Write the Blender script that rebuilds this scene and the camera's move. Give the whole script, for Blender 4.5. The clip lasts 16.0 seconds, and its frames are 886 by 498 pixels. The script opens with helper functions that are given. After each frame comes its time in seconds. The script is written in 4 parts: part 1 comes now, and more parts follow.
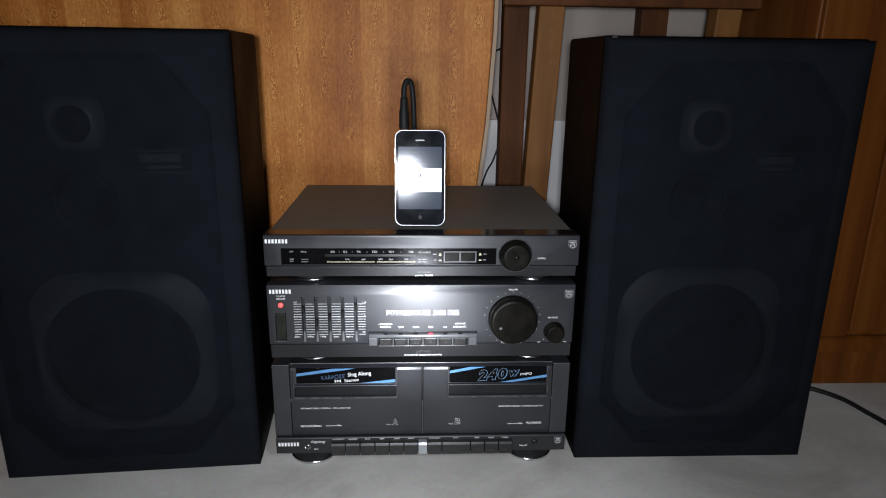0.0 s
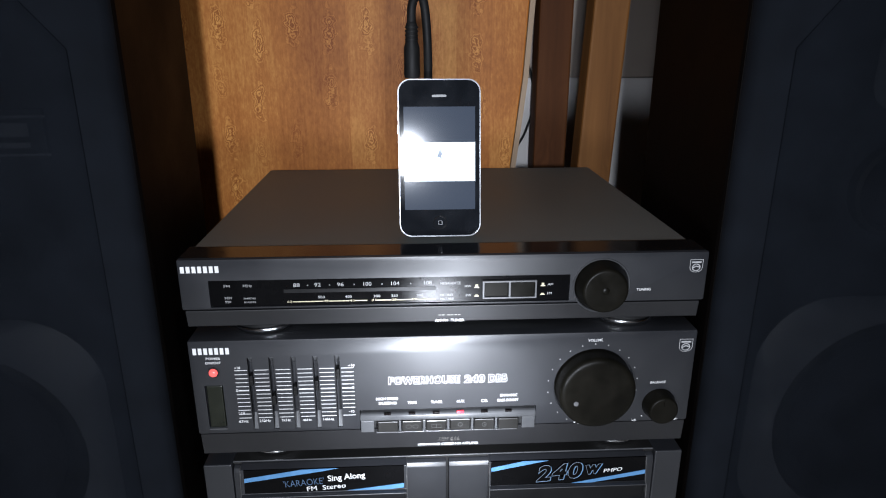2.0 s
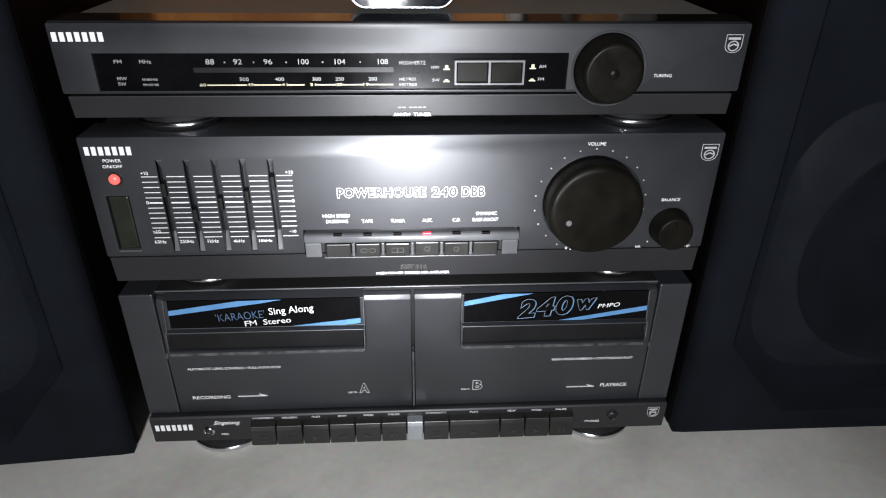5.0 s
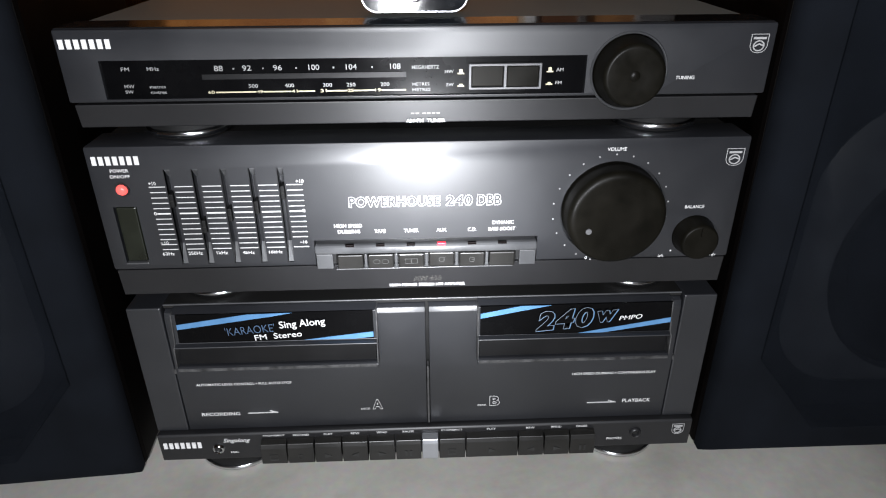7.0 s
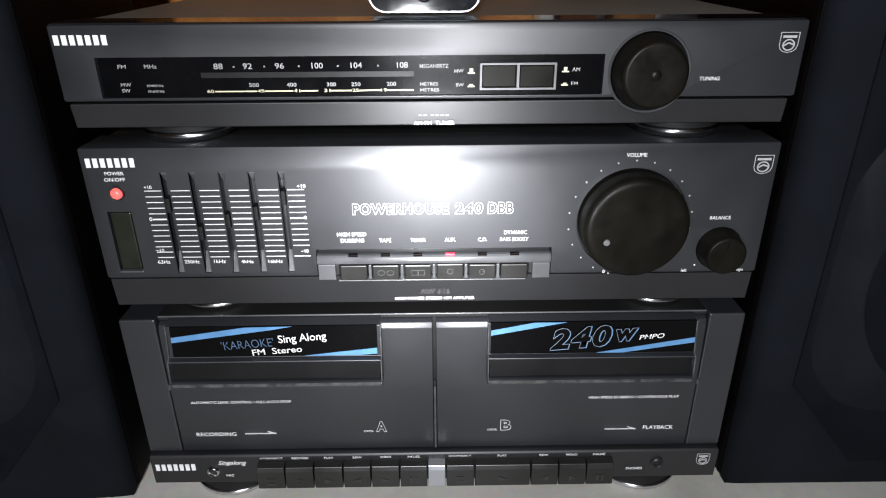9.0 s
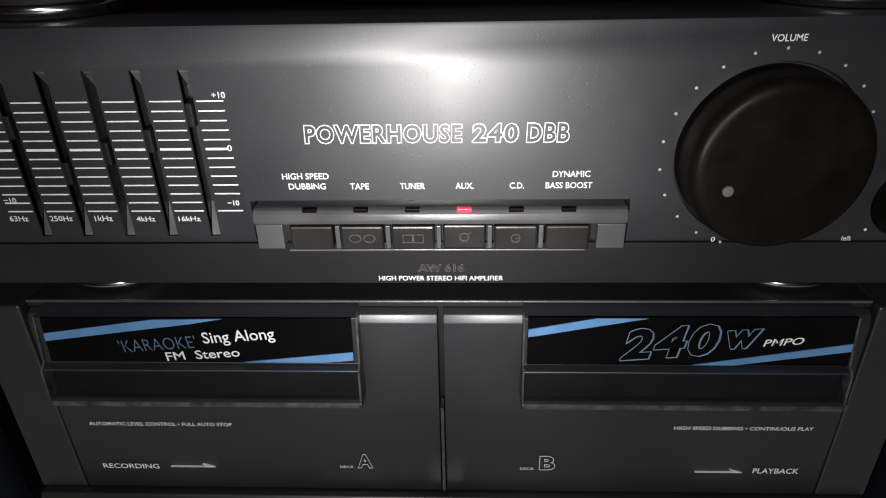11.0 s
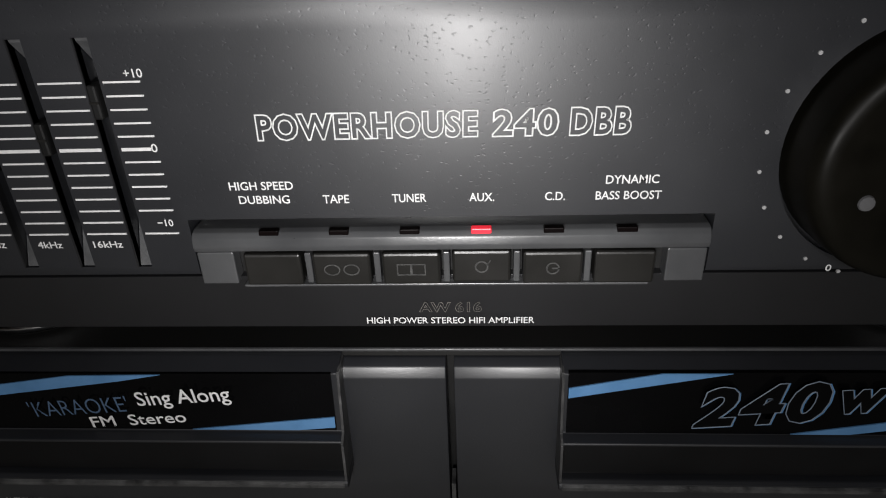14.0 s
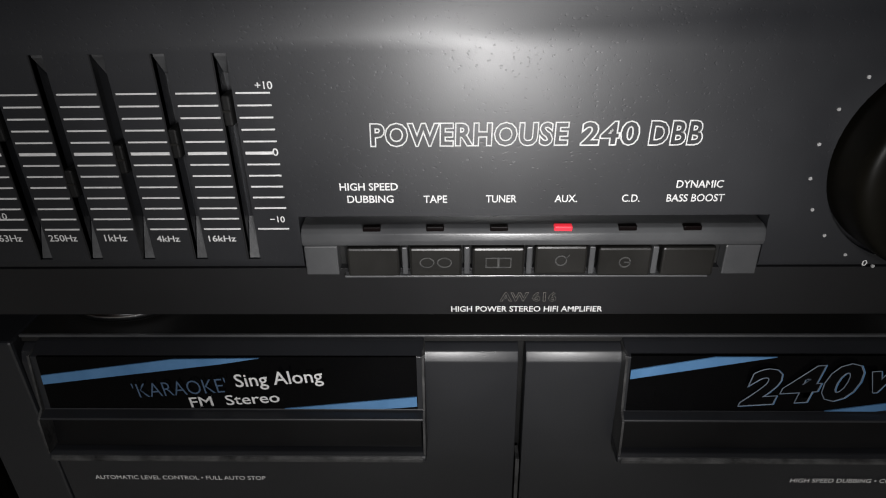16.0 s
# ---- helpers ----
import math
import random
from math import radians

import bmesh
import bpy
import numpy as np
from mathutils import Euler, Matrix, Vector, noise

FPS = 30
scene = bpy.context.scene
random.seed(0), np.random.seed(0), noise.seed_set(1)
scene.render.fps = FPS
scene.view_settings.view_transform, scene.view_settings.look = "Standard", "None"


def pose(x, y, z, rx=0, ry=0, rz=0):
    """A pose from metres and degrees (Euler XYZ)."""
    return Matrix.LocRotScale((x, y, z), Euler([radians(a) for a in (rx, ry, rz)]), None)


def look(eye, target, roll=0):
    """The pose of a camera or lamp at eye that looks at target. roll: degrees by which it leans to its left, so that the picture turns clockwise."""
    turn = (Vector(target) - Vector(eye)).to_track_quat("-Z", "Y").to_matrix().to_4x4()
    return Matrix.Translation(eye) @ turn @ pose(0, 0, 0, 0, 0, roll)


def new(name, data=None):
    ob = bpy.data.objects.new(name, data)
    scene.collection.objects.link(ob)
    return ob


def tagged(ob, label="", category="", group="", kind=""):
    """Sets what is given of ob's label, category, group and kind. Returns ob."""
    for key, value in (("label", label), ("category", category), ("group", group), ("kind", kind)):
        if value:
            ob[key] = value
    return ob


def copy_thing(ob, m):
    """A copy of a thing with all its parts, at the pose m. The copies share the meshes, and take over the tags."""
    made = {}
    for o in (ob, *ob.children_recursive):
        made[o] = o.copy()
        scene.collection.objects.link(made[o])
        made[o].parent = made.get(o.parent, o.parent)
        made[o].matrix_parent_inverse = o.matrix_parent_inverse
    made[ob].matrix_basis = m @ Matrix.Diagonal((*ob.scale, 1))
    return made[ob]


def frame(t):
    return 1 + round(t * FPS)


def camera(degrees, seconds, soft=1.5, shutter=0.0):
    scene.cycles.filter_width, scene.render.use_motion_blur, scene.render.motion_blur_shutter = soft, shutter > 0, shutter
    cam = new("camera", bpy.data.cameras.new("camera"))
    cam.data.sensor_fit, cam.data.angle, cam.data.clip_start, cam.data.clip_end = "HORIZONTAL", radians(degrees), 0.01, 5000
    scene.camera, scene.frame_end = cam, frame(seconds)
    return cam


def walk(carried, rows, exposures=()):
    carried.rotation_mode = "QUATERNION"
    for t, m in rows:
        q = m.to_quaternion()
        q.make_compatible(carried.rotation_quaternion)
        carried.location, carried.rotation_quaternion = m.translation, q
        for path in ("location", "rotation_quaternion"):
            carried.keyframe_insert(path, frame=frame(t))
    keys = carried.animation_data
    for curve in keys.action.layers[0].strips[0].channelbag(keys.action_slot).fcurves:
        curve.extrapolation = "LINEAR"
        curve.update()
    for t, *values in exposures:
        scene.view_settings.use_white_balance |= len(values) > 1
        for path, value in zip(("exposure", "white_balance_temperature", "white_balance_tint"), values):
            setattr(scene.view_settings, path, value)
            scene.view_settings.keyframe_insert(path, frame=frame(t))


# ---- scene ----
cam = camera(68.35, 16.0, 1.1)
# seconds, eye x, y, z in metres, yaw, pitch, roll in degrees
ROWS = [
    (0, 0.0117, -0.0115, 0.5223, -2.54, -16.37, -0.75),
    (0.5, 0.0105, -0.0198, 0.5288, -1.92, -16.32, -0.47),
    (1, 0.0123, -0.0122, 0.5281, -1.39, -16.70, -0.39),
    (1.2, 0.0008, 0.0173, 0.5092, -1.63, -16.36, -0.28),
    (1.5, 0.0068, 0.1158, 0.4992, -1.10, -17.33, -0.60),
    (1.8, 0.0132, 0.2418, 0.4878, -1.64, -19.60, 0.30),
    (2, -0.0032, 0.3019, 0.4671, -3.08, -18.19, -0.03),
    (2.2, 0.0036, 0.3487, 0.4661, -1.94, -20.71, 0.43),
    (2.5, 0.0093, 0.3564, 0.4481, -2.00, -22.30, -0.01),
    (2.7, 0.0138, 0.3520, 0.4433, -1.44, -23.04, -0.00),
    (3, 0.0240, 0.3500, 0.4273, -1.96, -25.52, -0.01),
    (3.5, 0.0245, 0.3581, 0.4102, -2.94, -25.46, -0.74),
    (4, 0.0209, 0.3598, 0.4038, -2.75, -27.34, -0.86),
    (4.2, 0.0212, 0.3635, 0.3959, -2.96, -28.55, -0.77),
    (6.3, 0.0216, 0.3792, 0.3760, -3.14, -28.84, -0.36),
    (6.5, 0.0236, 0.3807, 0.3760, -2.39, -28.71, 0.08),
    (7, 0.0209, 0.3837, 0.3714, -2.34, -27.35, 0.25),
    (7.5, 0.0221, 0.3854, 0.3701, -1.91, -27.08, 0.40),
    (8, 0.0223, 0.3869, 0.3677, -1.70, -26.88, 0.63),
    (8.5, 0.0222, 0.3947, 0.3552, -1.91, -25.64, 0.38),
    (9, 0.0261, 0.3978, 0.3512, -0.75, -24.62, 0.33),
    (9.2, 0.0288, 0.4002, 0.3414, -0.56, -23.39, 0.06),
    (11.3, 0.0371, 0.5534, 0.2755, 2.34, -28.32, 1.84),
    (11.5, 0.0385, 0.5709, 0.2647, 2.11, -28.18, 2.47),
    (12, 0.0351, 0.5885, 0.2580, 1.54, -28.18, 2.19),
    (12.5, 0.0362, 0.5869, 0.2637, 1.78, -27.97, 2.41),
    (13, 0.0366, 0.5857, 0.2657, 3.41, -28.87, 2.33),
    (13.5, 0.0349, 0.5845, 0.2701, 2.61, -29.10, 2.29),
    (14, 0.0335, 0.5865, 0.2683, 2.66, -28.41, 2.06),
    (14.5, 0.0328, 0.5852, 0.2691, 2.45, -28.76, 2.00),
    (15, 0.0301, 0.5832, 0.2722, 2.43, -28.61, 1.63),
    (15.5, 0.0158, 0.5757, 0.2801, 1.95, -28.70, 1.18),
    (16, 0.0037, 0.5670, 0.2775, 1.19, -28.45, 0.87),
]
walk(cam, [(t, pose(x, y, z, 90 + pitch, roll, yaw)) for t, x, y, z, yaw, pitch, roll in ROWS],
     [(0, -0.12, 5900, 10), (1.5, -0.08, 5850, 10), (2.0, 0.0, 5750, 10), (2.5, 0.28, 5850, 10), (3.0, 0.05, 6050, 10), (3.5, 0.0, 6100, 10), (9.2, 0.14, 6150, 10), (11.3, -1.2, 6600, 10), (13.0, -1.32, 6600, 10), (13.45, -1.82, 6550, 10), (16, -1.88, 6500, 10)])

# ---- light ----
world = bpy.data.worlds.new("world")
scene.world = world
world.use_nodes = True
world.node_tree.nodes["Background"].inputs[0].default_value = (0.9, 0.95, 1.0, 1)
world.node_tree.nodes["Background"].inputs[1].default_value = 0.02


def torch_stand_in(eye, target, watts, degrees, size):
    """A fixed lamp standing in for the film maker's moving torch, just below the lens; all three shine at once."""
    data = bpy.data.lights.new("torch_stand_in", "SPOT")
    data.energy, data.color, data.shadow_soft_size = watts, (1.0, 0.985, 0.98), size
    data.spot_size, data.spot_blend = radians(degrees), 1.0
    lamp = new("torch_stand_in", data)
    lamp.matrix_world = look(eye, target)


torch_stand_in((-0.012, -0.15, 0.53), (0.0, 0.9, 0.3), 29.0, 155, 0.03)     # far off, over the whole group
torch_stand_in((0.022, 0.375, 0.283), (0.022, 0.737, 0.24), 3.3, 118, 0.018)   # before the stack
torch_stand_in((0.024, 0.562, 0.2135), (0.018, 0.737, 0.213), 4.8, 77, 0.014)   # close to the amplifier


# ---- materials ----
def material(name, colour, rough=0.5, metal=0.0, spec=0.5, emit=None, power=0.0):
    m = bpy.data.materials.new(name)
    m.use_nodes = True
    b = m.node_tree.nodes["Principled BSDF"]
    b.inputs["Base Color"].default_value = (*colour, 1)
    b.inputs["Roughness"].default_value = rough
    b.inputs["Metallic"].default_value = metal
    b.inputs["Specular IOR Level"].default_value = spec
    if emit:
        b.inputs["Emission Color"].default_value = (*emit, 1)
        b.inputs["Emission Strength"].default_value = power
    return m


def node(m, kind, **values):
    n = m.node_tree.nodes.new(kind)
    for key, value in values.items():
        n.inputs[key.replace("_", " ")].default_value = value
    return n


def wire(m, a, out, b, into):
    m.node_tree.links.new(a.outputs[out], b.inputs[into])


def ramp(m, stops):
    r = m.node_tree.nodes.new("ShaderNodeValToRGB")
    e = r.color_ramp.elements
    while len(e) < len(stops):
        e.new(0.5)
    for k, (p, c) in enumerate(stops):
        e[k].position, e[k].color = p, (*c, 1)
    return r


def coords(m, scale=(1, 1, 1)):
    tc = m.node_tree.nodes.new("ShaderNodeTexCoord")
    mp = m.node_tree.nodes.new("ShaderNodeMapping")
    mp.inputs["Scale"].default_value = scale
    wire(m, tc, "Object", mp, "Vector")
    return mp


def grain(m, bump=0.1, size=900.0, patch=9.0, low=None, high=None, rough=None, distance=0.0004):
    """Fine relief, and a slow variation of colour and gloss."""
    b = m.node_tree.nodes["Principled BSDF"]
    mp = coords(m)
    fine = node(m, "ShaderNodeTexNoise", Scale=size, Detail=2.0)
    wire(m, mp, "Vector", fine, "Vector")
    if bump:
        bp = node(m, "ShaderNodeBump", Strength=bump, Distance=distance)
        wire(m, fine, "Fac", bp, "Height")
        wire(m, bp, "Normal", b, "Normal")
    slow = node(m, "ShaderNodeTexNoise", Scale=patch, Detail=5.0, Roughness=0.6)
    wire(m, mp, "Vector", slow, "Vector")
    if low:
        r = ramp(m, ((0.3, low), (0.7, high)))
        wire(m, slow, "Fac", r, "Fac")
        wire(m, r, "Color", b, "Base Color")
    if rough:
        mr = node(m, "ShaderNodeMapRange", To_Min=rough[0], To_Max=rough[1], From_Min=0.3, From_Max=0.7)
        wire(m, slow, "Fac", mr, "Value")
        wire(m, mr, "Result", b, "Roughness")
    return m


FACE = grain(material("charcoal_plastic", (0.016, 0.0165, 0.018), spec=0.68), 0.22, 2400, 14, (0.0135, 0.0143, 0.017), (0.0185, 0.0195, 0.023), (0.37, 0.49), 0.00005)
BAND = grain(material("dark_plastic", (0.013, 0.013, 0.014), spec=0.4), 0.12, 2000, 14, (0.0105, 0.0105, 0.0115), (0.0155, 0.0155, 0.017), (0.4, 0.47), 0.00005)
for _m in (FACE, BAND):
    _b = _m.node_tree.nodes["Principled BSDF"]
    _b.inputs["Coat Weight"].default_value, _b.inputs["Coat Roughness"].default_value = 0.22, 0.28


def pitted(m, strength):
    """Small sharp pits and scuffs, crowded in some places, in the painted plastic of the fronts."""
    mp = coords(m, (1.0, 1.0, 1.5))
    cells = node(m, "ShaderNodeTexVoronoi", Scale=620.0)
    bend = node(m, "ShaderNodeTexNoise", Scale=900.0, Detail=2.0)
    crowd = node(m, "ShaderNodeTexNoise", Scale=34.0, Detail=2.0)
    for n in (bend, crowd):
        wire(m, mp, "Vector", n, "Vector")
    warp = m.node_tree.nodes.new("ShaderNodeVectorMath")
    warp.operation = "MULTIPLY_ADD"
    wire(m, bend, "Color", warp, 0)
    warp.inputs[1].default_value = (0.0016, 0.0016, 0.0016)
    wire(m, mp, "Vector", warp, 2)
    wire(m, warp, "Vector", cells, "Vector")
    pit = node(m, "ShaderNodeMapRange", From_Min=0.26, From_Max=0.1, To_Min=0.0, To_Max=1.0)
    wire(m, cells, "Distance", pit, "Value")
    some = m.node_tree.nodes.new("ShaderNodeMath")
    some.operation = "ADD"
    wire(m, cells, "Color", some, 0)
    wire(m, crowd, "Fac", some, 1)
    gate = node(m, "ShaderNodeMapRange", From_Min=1.06, From_Max=1.2)
    wire(m, some, "Value", gate, "Value")
    both = m.node_tree.nodes.new("ShaderNodeMath")
    both.operation = "MULTIPLY"
    wire(m, pit, "Result", both, 0)
    wire(m, gate, "Result", both, 1)
    bump = node(m, "ShaderNodeBump", Strength=strength, Distance=-0.00025)
    wire(m, both, "Value", bump, "Height")
    b = m.node_tree.nodes["Principled BSDF"]
    m.node_tree.links.new(b.inputs["Normal"].links[0].from_socket, bump.inputs["Normal"])
    wire(m, bump, "Normal", b, "Normal")
    wire(m, bump, "Normal", b, "Coat Normal")


pitted(FACE, 0.14)
# one black paint, lightened for the lit tuner top, darkened for shaded lower cases
LIT_CASE = grain(material("lit_black_steel", (0.13, 0.128, 0.117)), 0.12, 700, 6, (0.12, 0.127, 0.117), (0.165, 0.172, 0.16), (0.5, 0.68))
SHADED_CASE = grain(material("shaded_black_steel", (0.008, 0.0078, 0.0075), spec=0.25), 0.12, 700, 6, (0.006, 0.006, 0.0057), (0.011, 0.0105, 0.01), (0.5, 0.68))
GLOSS = grain(material("glossy_black_plastic", (0.01, 0.01, 0.011), 0.1), 0.0, 500, 20, (0.008, 0.008, 0.009), (0.013, 0.013, 0.014), (0.1, 0.2))
DIAL = grain(material("smoked_dial_plastic", (0.0024, 0.0024, 0.0027), 0.2, spec=0.1), 0.0, 500, 25, (0.0018, 0.0018, 0.0021), (0.0032, 0.0032, 0.0036), (0.16, 0.3))
KNOB = grain(material("black_knob_plastic", (0.0052, 0.0048, 0.0034), spec=0.12), 0.06, 1200, 60, (0.0036, 0.0034, 0.0024), (0.0075, 0.0066, 0.0046), (0.3, 0.5), 0.00005)
BUTTON = grain(material("black_button_plastic", (0.012, 0.0115, 0.0105)), 0.06, 1200, 40, (0.009, 0.0087, 0.0078), (0.016, 0.0152, 0.014), (0.28, 0.4))
RIDGE = grain(material("grey_plastic_ridge", (0.042, 0.043, 0.046), spec=0.7), 0.12, 1500, 40, (0.05, 0.051, 0.054), (0.085, 0.087, 0.09), (0.27, 0.38), 0.0002)
WORN = grain(material("worn_plastic_edge", (0.05, 0.05, 0.052)), 0.3, 1200, 160, (0.014, 0.014, 0.015), (0.1, 0.1, 0.1), (0.3, 0.5))
# near-black that puts the shade of gaps and holes into the colour
RECESS_SHADE = grain(material("recess_shade_black", (0.006, 0.006, 0.006)), 0.0, 500, 60, (0.004, 0.004, 0.004), (0.009, 0.009, 0.009), (0.5, 0.7))
WHITE = grain(material("white_print", (0.8, 0.8, 0.79), 0.5), 0.0, 500, 300, (0.7, 0.7, 0.7), (0.86, 0.86, 0.85), (0.4, 0.6))
GREY_PRINT = grain(material("grey_print", (0.42, 0.42, 0.42), 0.5), 0.0, 500, 300, (0.34, 0.34, 0.34), (0.48, 0.48, 0.48), (0.4, 0.6))
FAINT = grain(material("worn_grey_print", (0.2, 0.19, 0.17), 0.5), 0.0, 500, 500, (0.12, 0.115, 0.105), (0.28, 0.265, 0.24), (0.4, 0.6))
RELIEF = grain(material("dark_grey_relief", (0.026, 0.026, 0.025), 0.5), 0.0, 500, 500, (0.017, 0.017, 0.017), (0.035, 0.035, 0.034), (0.4, 0.6))
SYMBOL = grain(material("faint_grey_relief", (0.06, 0.06, 0.058), 0.5), 0.0, 500, 500, (0.035, 0.035, 0.035), (0.08, 0.08, 0.077), (0.4, 0.6))
RAMP = grain(material("scuffed_grey_ramp", (0.04, 0.041, 0.043)), 0.3, 900, 90, (0.05, 0.051, 0.053), (0.11, 0.112, 0.116), (0.4, 0.55))
DIAL_PRINT = grain(material("grey_dial_print", (0.3, 0.3, 0.3), 0.5), 0.0, 500, 400, (0.2, 0.2, 0.2), (0.4, 0.4, 0.4), (0.4, 0.6))
PANE = grain(material("smoked_window_plastic", (0.004, 0.004, 0.0045), 0.4, spec=0.3), 0.05, 900, 25, (0.003, 0.003, 0.0034), (0.005, 0.005, 0.0056), (0.36, 0.48), 0.0001)
PALE_BLUE = grain(material("pale_blue_print", (0.22, 0.27, 0.34), 0.4), 0.0, 500, 120, (0.19, 0.235, 0.3), (0.25, 0.305, 0.38), (0.35, 0.45))
ROCKER = grain(material("dark_green_black_plastic", (0.009, 0.011, 0.006), 0.3), 0.05, 700, 60, (0.006, 0.0075, 0.004), (0.013, 0.015, 0.009), (0.25, 0.4))
CREAM = grain(material("cream_print", (0.6, 0.54, 0.36), 0.5), 0.0, 500, 300, (0.5, 0.45, 0.3), (0.66, 0.6, 0.42), (0.4, 0.6))
BLUE = grain(material("light_blue_print", (0.105, 0.25, 0.47), 0.35), 0.0, 500, 120, (0.09, 0.225, 0.43), (0.12, 0.275, 0.51), (0.3, 0.42))
NAVY = grain(material("dull_blue_print", (0.075, 0.125, 0.21), 0.35), 0.0, 500, 120, (0.065, 0.11, 0.185), (0.085, 0.14, 0.235), (0.3, 0.42))
PHONE_RIM = grain(material("polished_phone_rim", (0.16, 0.165, 0.175), 0.28, 0.9), 0.0, 500, 50, (0.12, 0.124, 0.132), (0.2, 0.205, 0.215), (0.22, 0.34))
CHROME = grain(material("chrome", (0.75, 0.76, 0.78), 0.12, 1.0), 0.0, 500, 70, (0.66, 0.67, 0.69), (0.8, 0.81, 0.83), (0.08, 0.2))
SILVER = grain(material("silver_plastic", (0.13, 0.13, 0.135), 0.45, 0.3), 0.05, 900, 90, (0.1, 0.1, 0.105), (0.16, 0.16, 0.165), (0.4, 0.55))
BEZEL = grain(material("bright_bezel", (0.36, 0.37, 0.39), 0.3, 0.7), 0.0, 500, 12, (0.3, 0.31, 0.33), (0.42, 0.43, 0.45), (0.26, 0.38))
RUBBER = grain(material("black_rubber", (0.007, 0.007, 0.007), 0.6, spec=0.25), 0.1, 800, 60, (0.005, 0.005, 0.005), (0.01, 0.01, 0.01), (0.5, 0.7), 0.0001)
RED_LAMP = material("lit_red_lamp", (0.8, 0.06, 0.05), 0.3, emit=(1.0, 0.13, 0.11), power=1.15)
AUX_LAMP = material("lit_deep_red_lamp", (0.8, 0.03, 0.05), 0.3, emit=(1.0, 0.035, 0.06), power=2.2)
DEAD_LAMP = material("unlit_lamp_lens", (0.003, 0.0015, 0.0015), 0.4, spec=0.08)
SCREEN = material("lit_white_screen", (0.02, 0.02, 0.02), 0.08, emit=(0.86, 0.95, 1.0), power=1.6)
# the display's own dim glow, raised to take in torch glare on the glass
DIM_SCREEN_GLARE = material("dim_screen_with_glare", (0.01, 0.01, 0.012), 0.08, emit=(0.6, 0.74, 1.0), power=0.1)
GLASS = grain(material("smeared_black_glass", (0.008, 0.009, 0.011), 0.08), 0.0, 500, 38, (0.006, 0.007, 0.009), (0.014, 0.016, 0.02), (0.035, 0.08))
VINYL = grain(material("black_wood_vinyl", (0.0018, 0.0013, 0.0012), 0.5, spec=0.06), 0.15, 400, 12, (0.0014, 0.001, 0.0009), (0.0025, 0.0018, 0.0016), (0.5, 0.65))
TRIM = grain(material("grey_driver_trim", (0.105, 0.115, 0.133), 0.5), 0.05, 600, 40, (0.085, 0.093, 0.108), (0.15, 0.163, 0.185), (0.4, 0.55), 0.0001)
CONE = grain(material("black_paper_cone", (0.008, 0.008, 0.01), 0.7, spec=0.2), 0.15, 500, 40, (0.006, 0.006, 0.008), (0.011, 0.011, 0.013), (0.6, 0.8), 0.0001)
BAFFLE = grain(material("black_baffle_board", (0.02, 0.024, 0.032), 0.6, spec=0.2), 0.1, 500, 18, (0.013, 0.0155, 0.021), (0.02, 0.024, 0.031), (0.5, 0.7), 0.0001)
FRAME = grain(material("grille_frame_cloth", (0.0049, 0.0064, 0.0096), 0.9, spec=0.1), 0.3, 1400, 22, (0.004, 0.005, 0.0071), (0.0075, 0.0092, 0.0128), (0.85, 0.98), 0.0001)
WALL_PAINT = grain(material("white_wall_paint", (0.7, 0.68, 0.66), 0.8), 0.1, 120, 3, (0.64, 0.62, 0.6), (0.74, 0.72, 0.7), (0.7, 0.9), 0.001)
BEIGE_WALL = grain(material("beige_wall_tone", (0.4, 0.34, 0.29), 0.8), 0.1, 120, 3, (0.34, 0.285, 0.24), (0.44, 0.38, 0.33), (0.7, 0.9), 0.001)
CEILING_PAINT = grain(material("ceiling_paint", (0.72, 0.71, 0.69), 0.85), 0.1, 120, 2, (0.66, 0.65, 0.63), (0.76, 0.75, 0.73), (0.7, 0.9), 0.001)

# thin black speaker cloth: almost half the light passes between its threads
CLOTH = grain(material("speaker_cloth", (0.0072, 0.0093, 0.0138), 0.9, spec=0.08), 0.0, 1400, 22, (0.0052, 0.0066, 0.0093), (0.01, 0.0123, 0.017), (0.85, 0.98), 0.0001)
_out = CLOTH.node_tree.nodes["Material Output"]
_mix = node(CLOTH, "ShaderNodeMixShader", Fac=0.55)
_tr = CLOTH.node_tree.nodes.new("ShaderNodeBsdfTransparent")
CLOTH.node_tree.links.new(_tr.outputs[0], _mix.inputs[1])
CLOTH.node_tree.links.new(CLOTH.node_tree.nodes["Principled BSDF"].outputs[0], _mix.inputs[2])
CLOTH.node_tree.links.new(_mix.outputs[0], _out.inputs["Surface"])


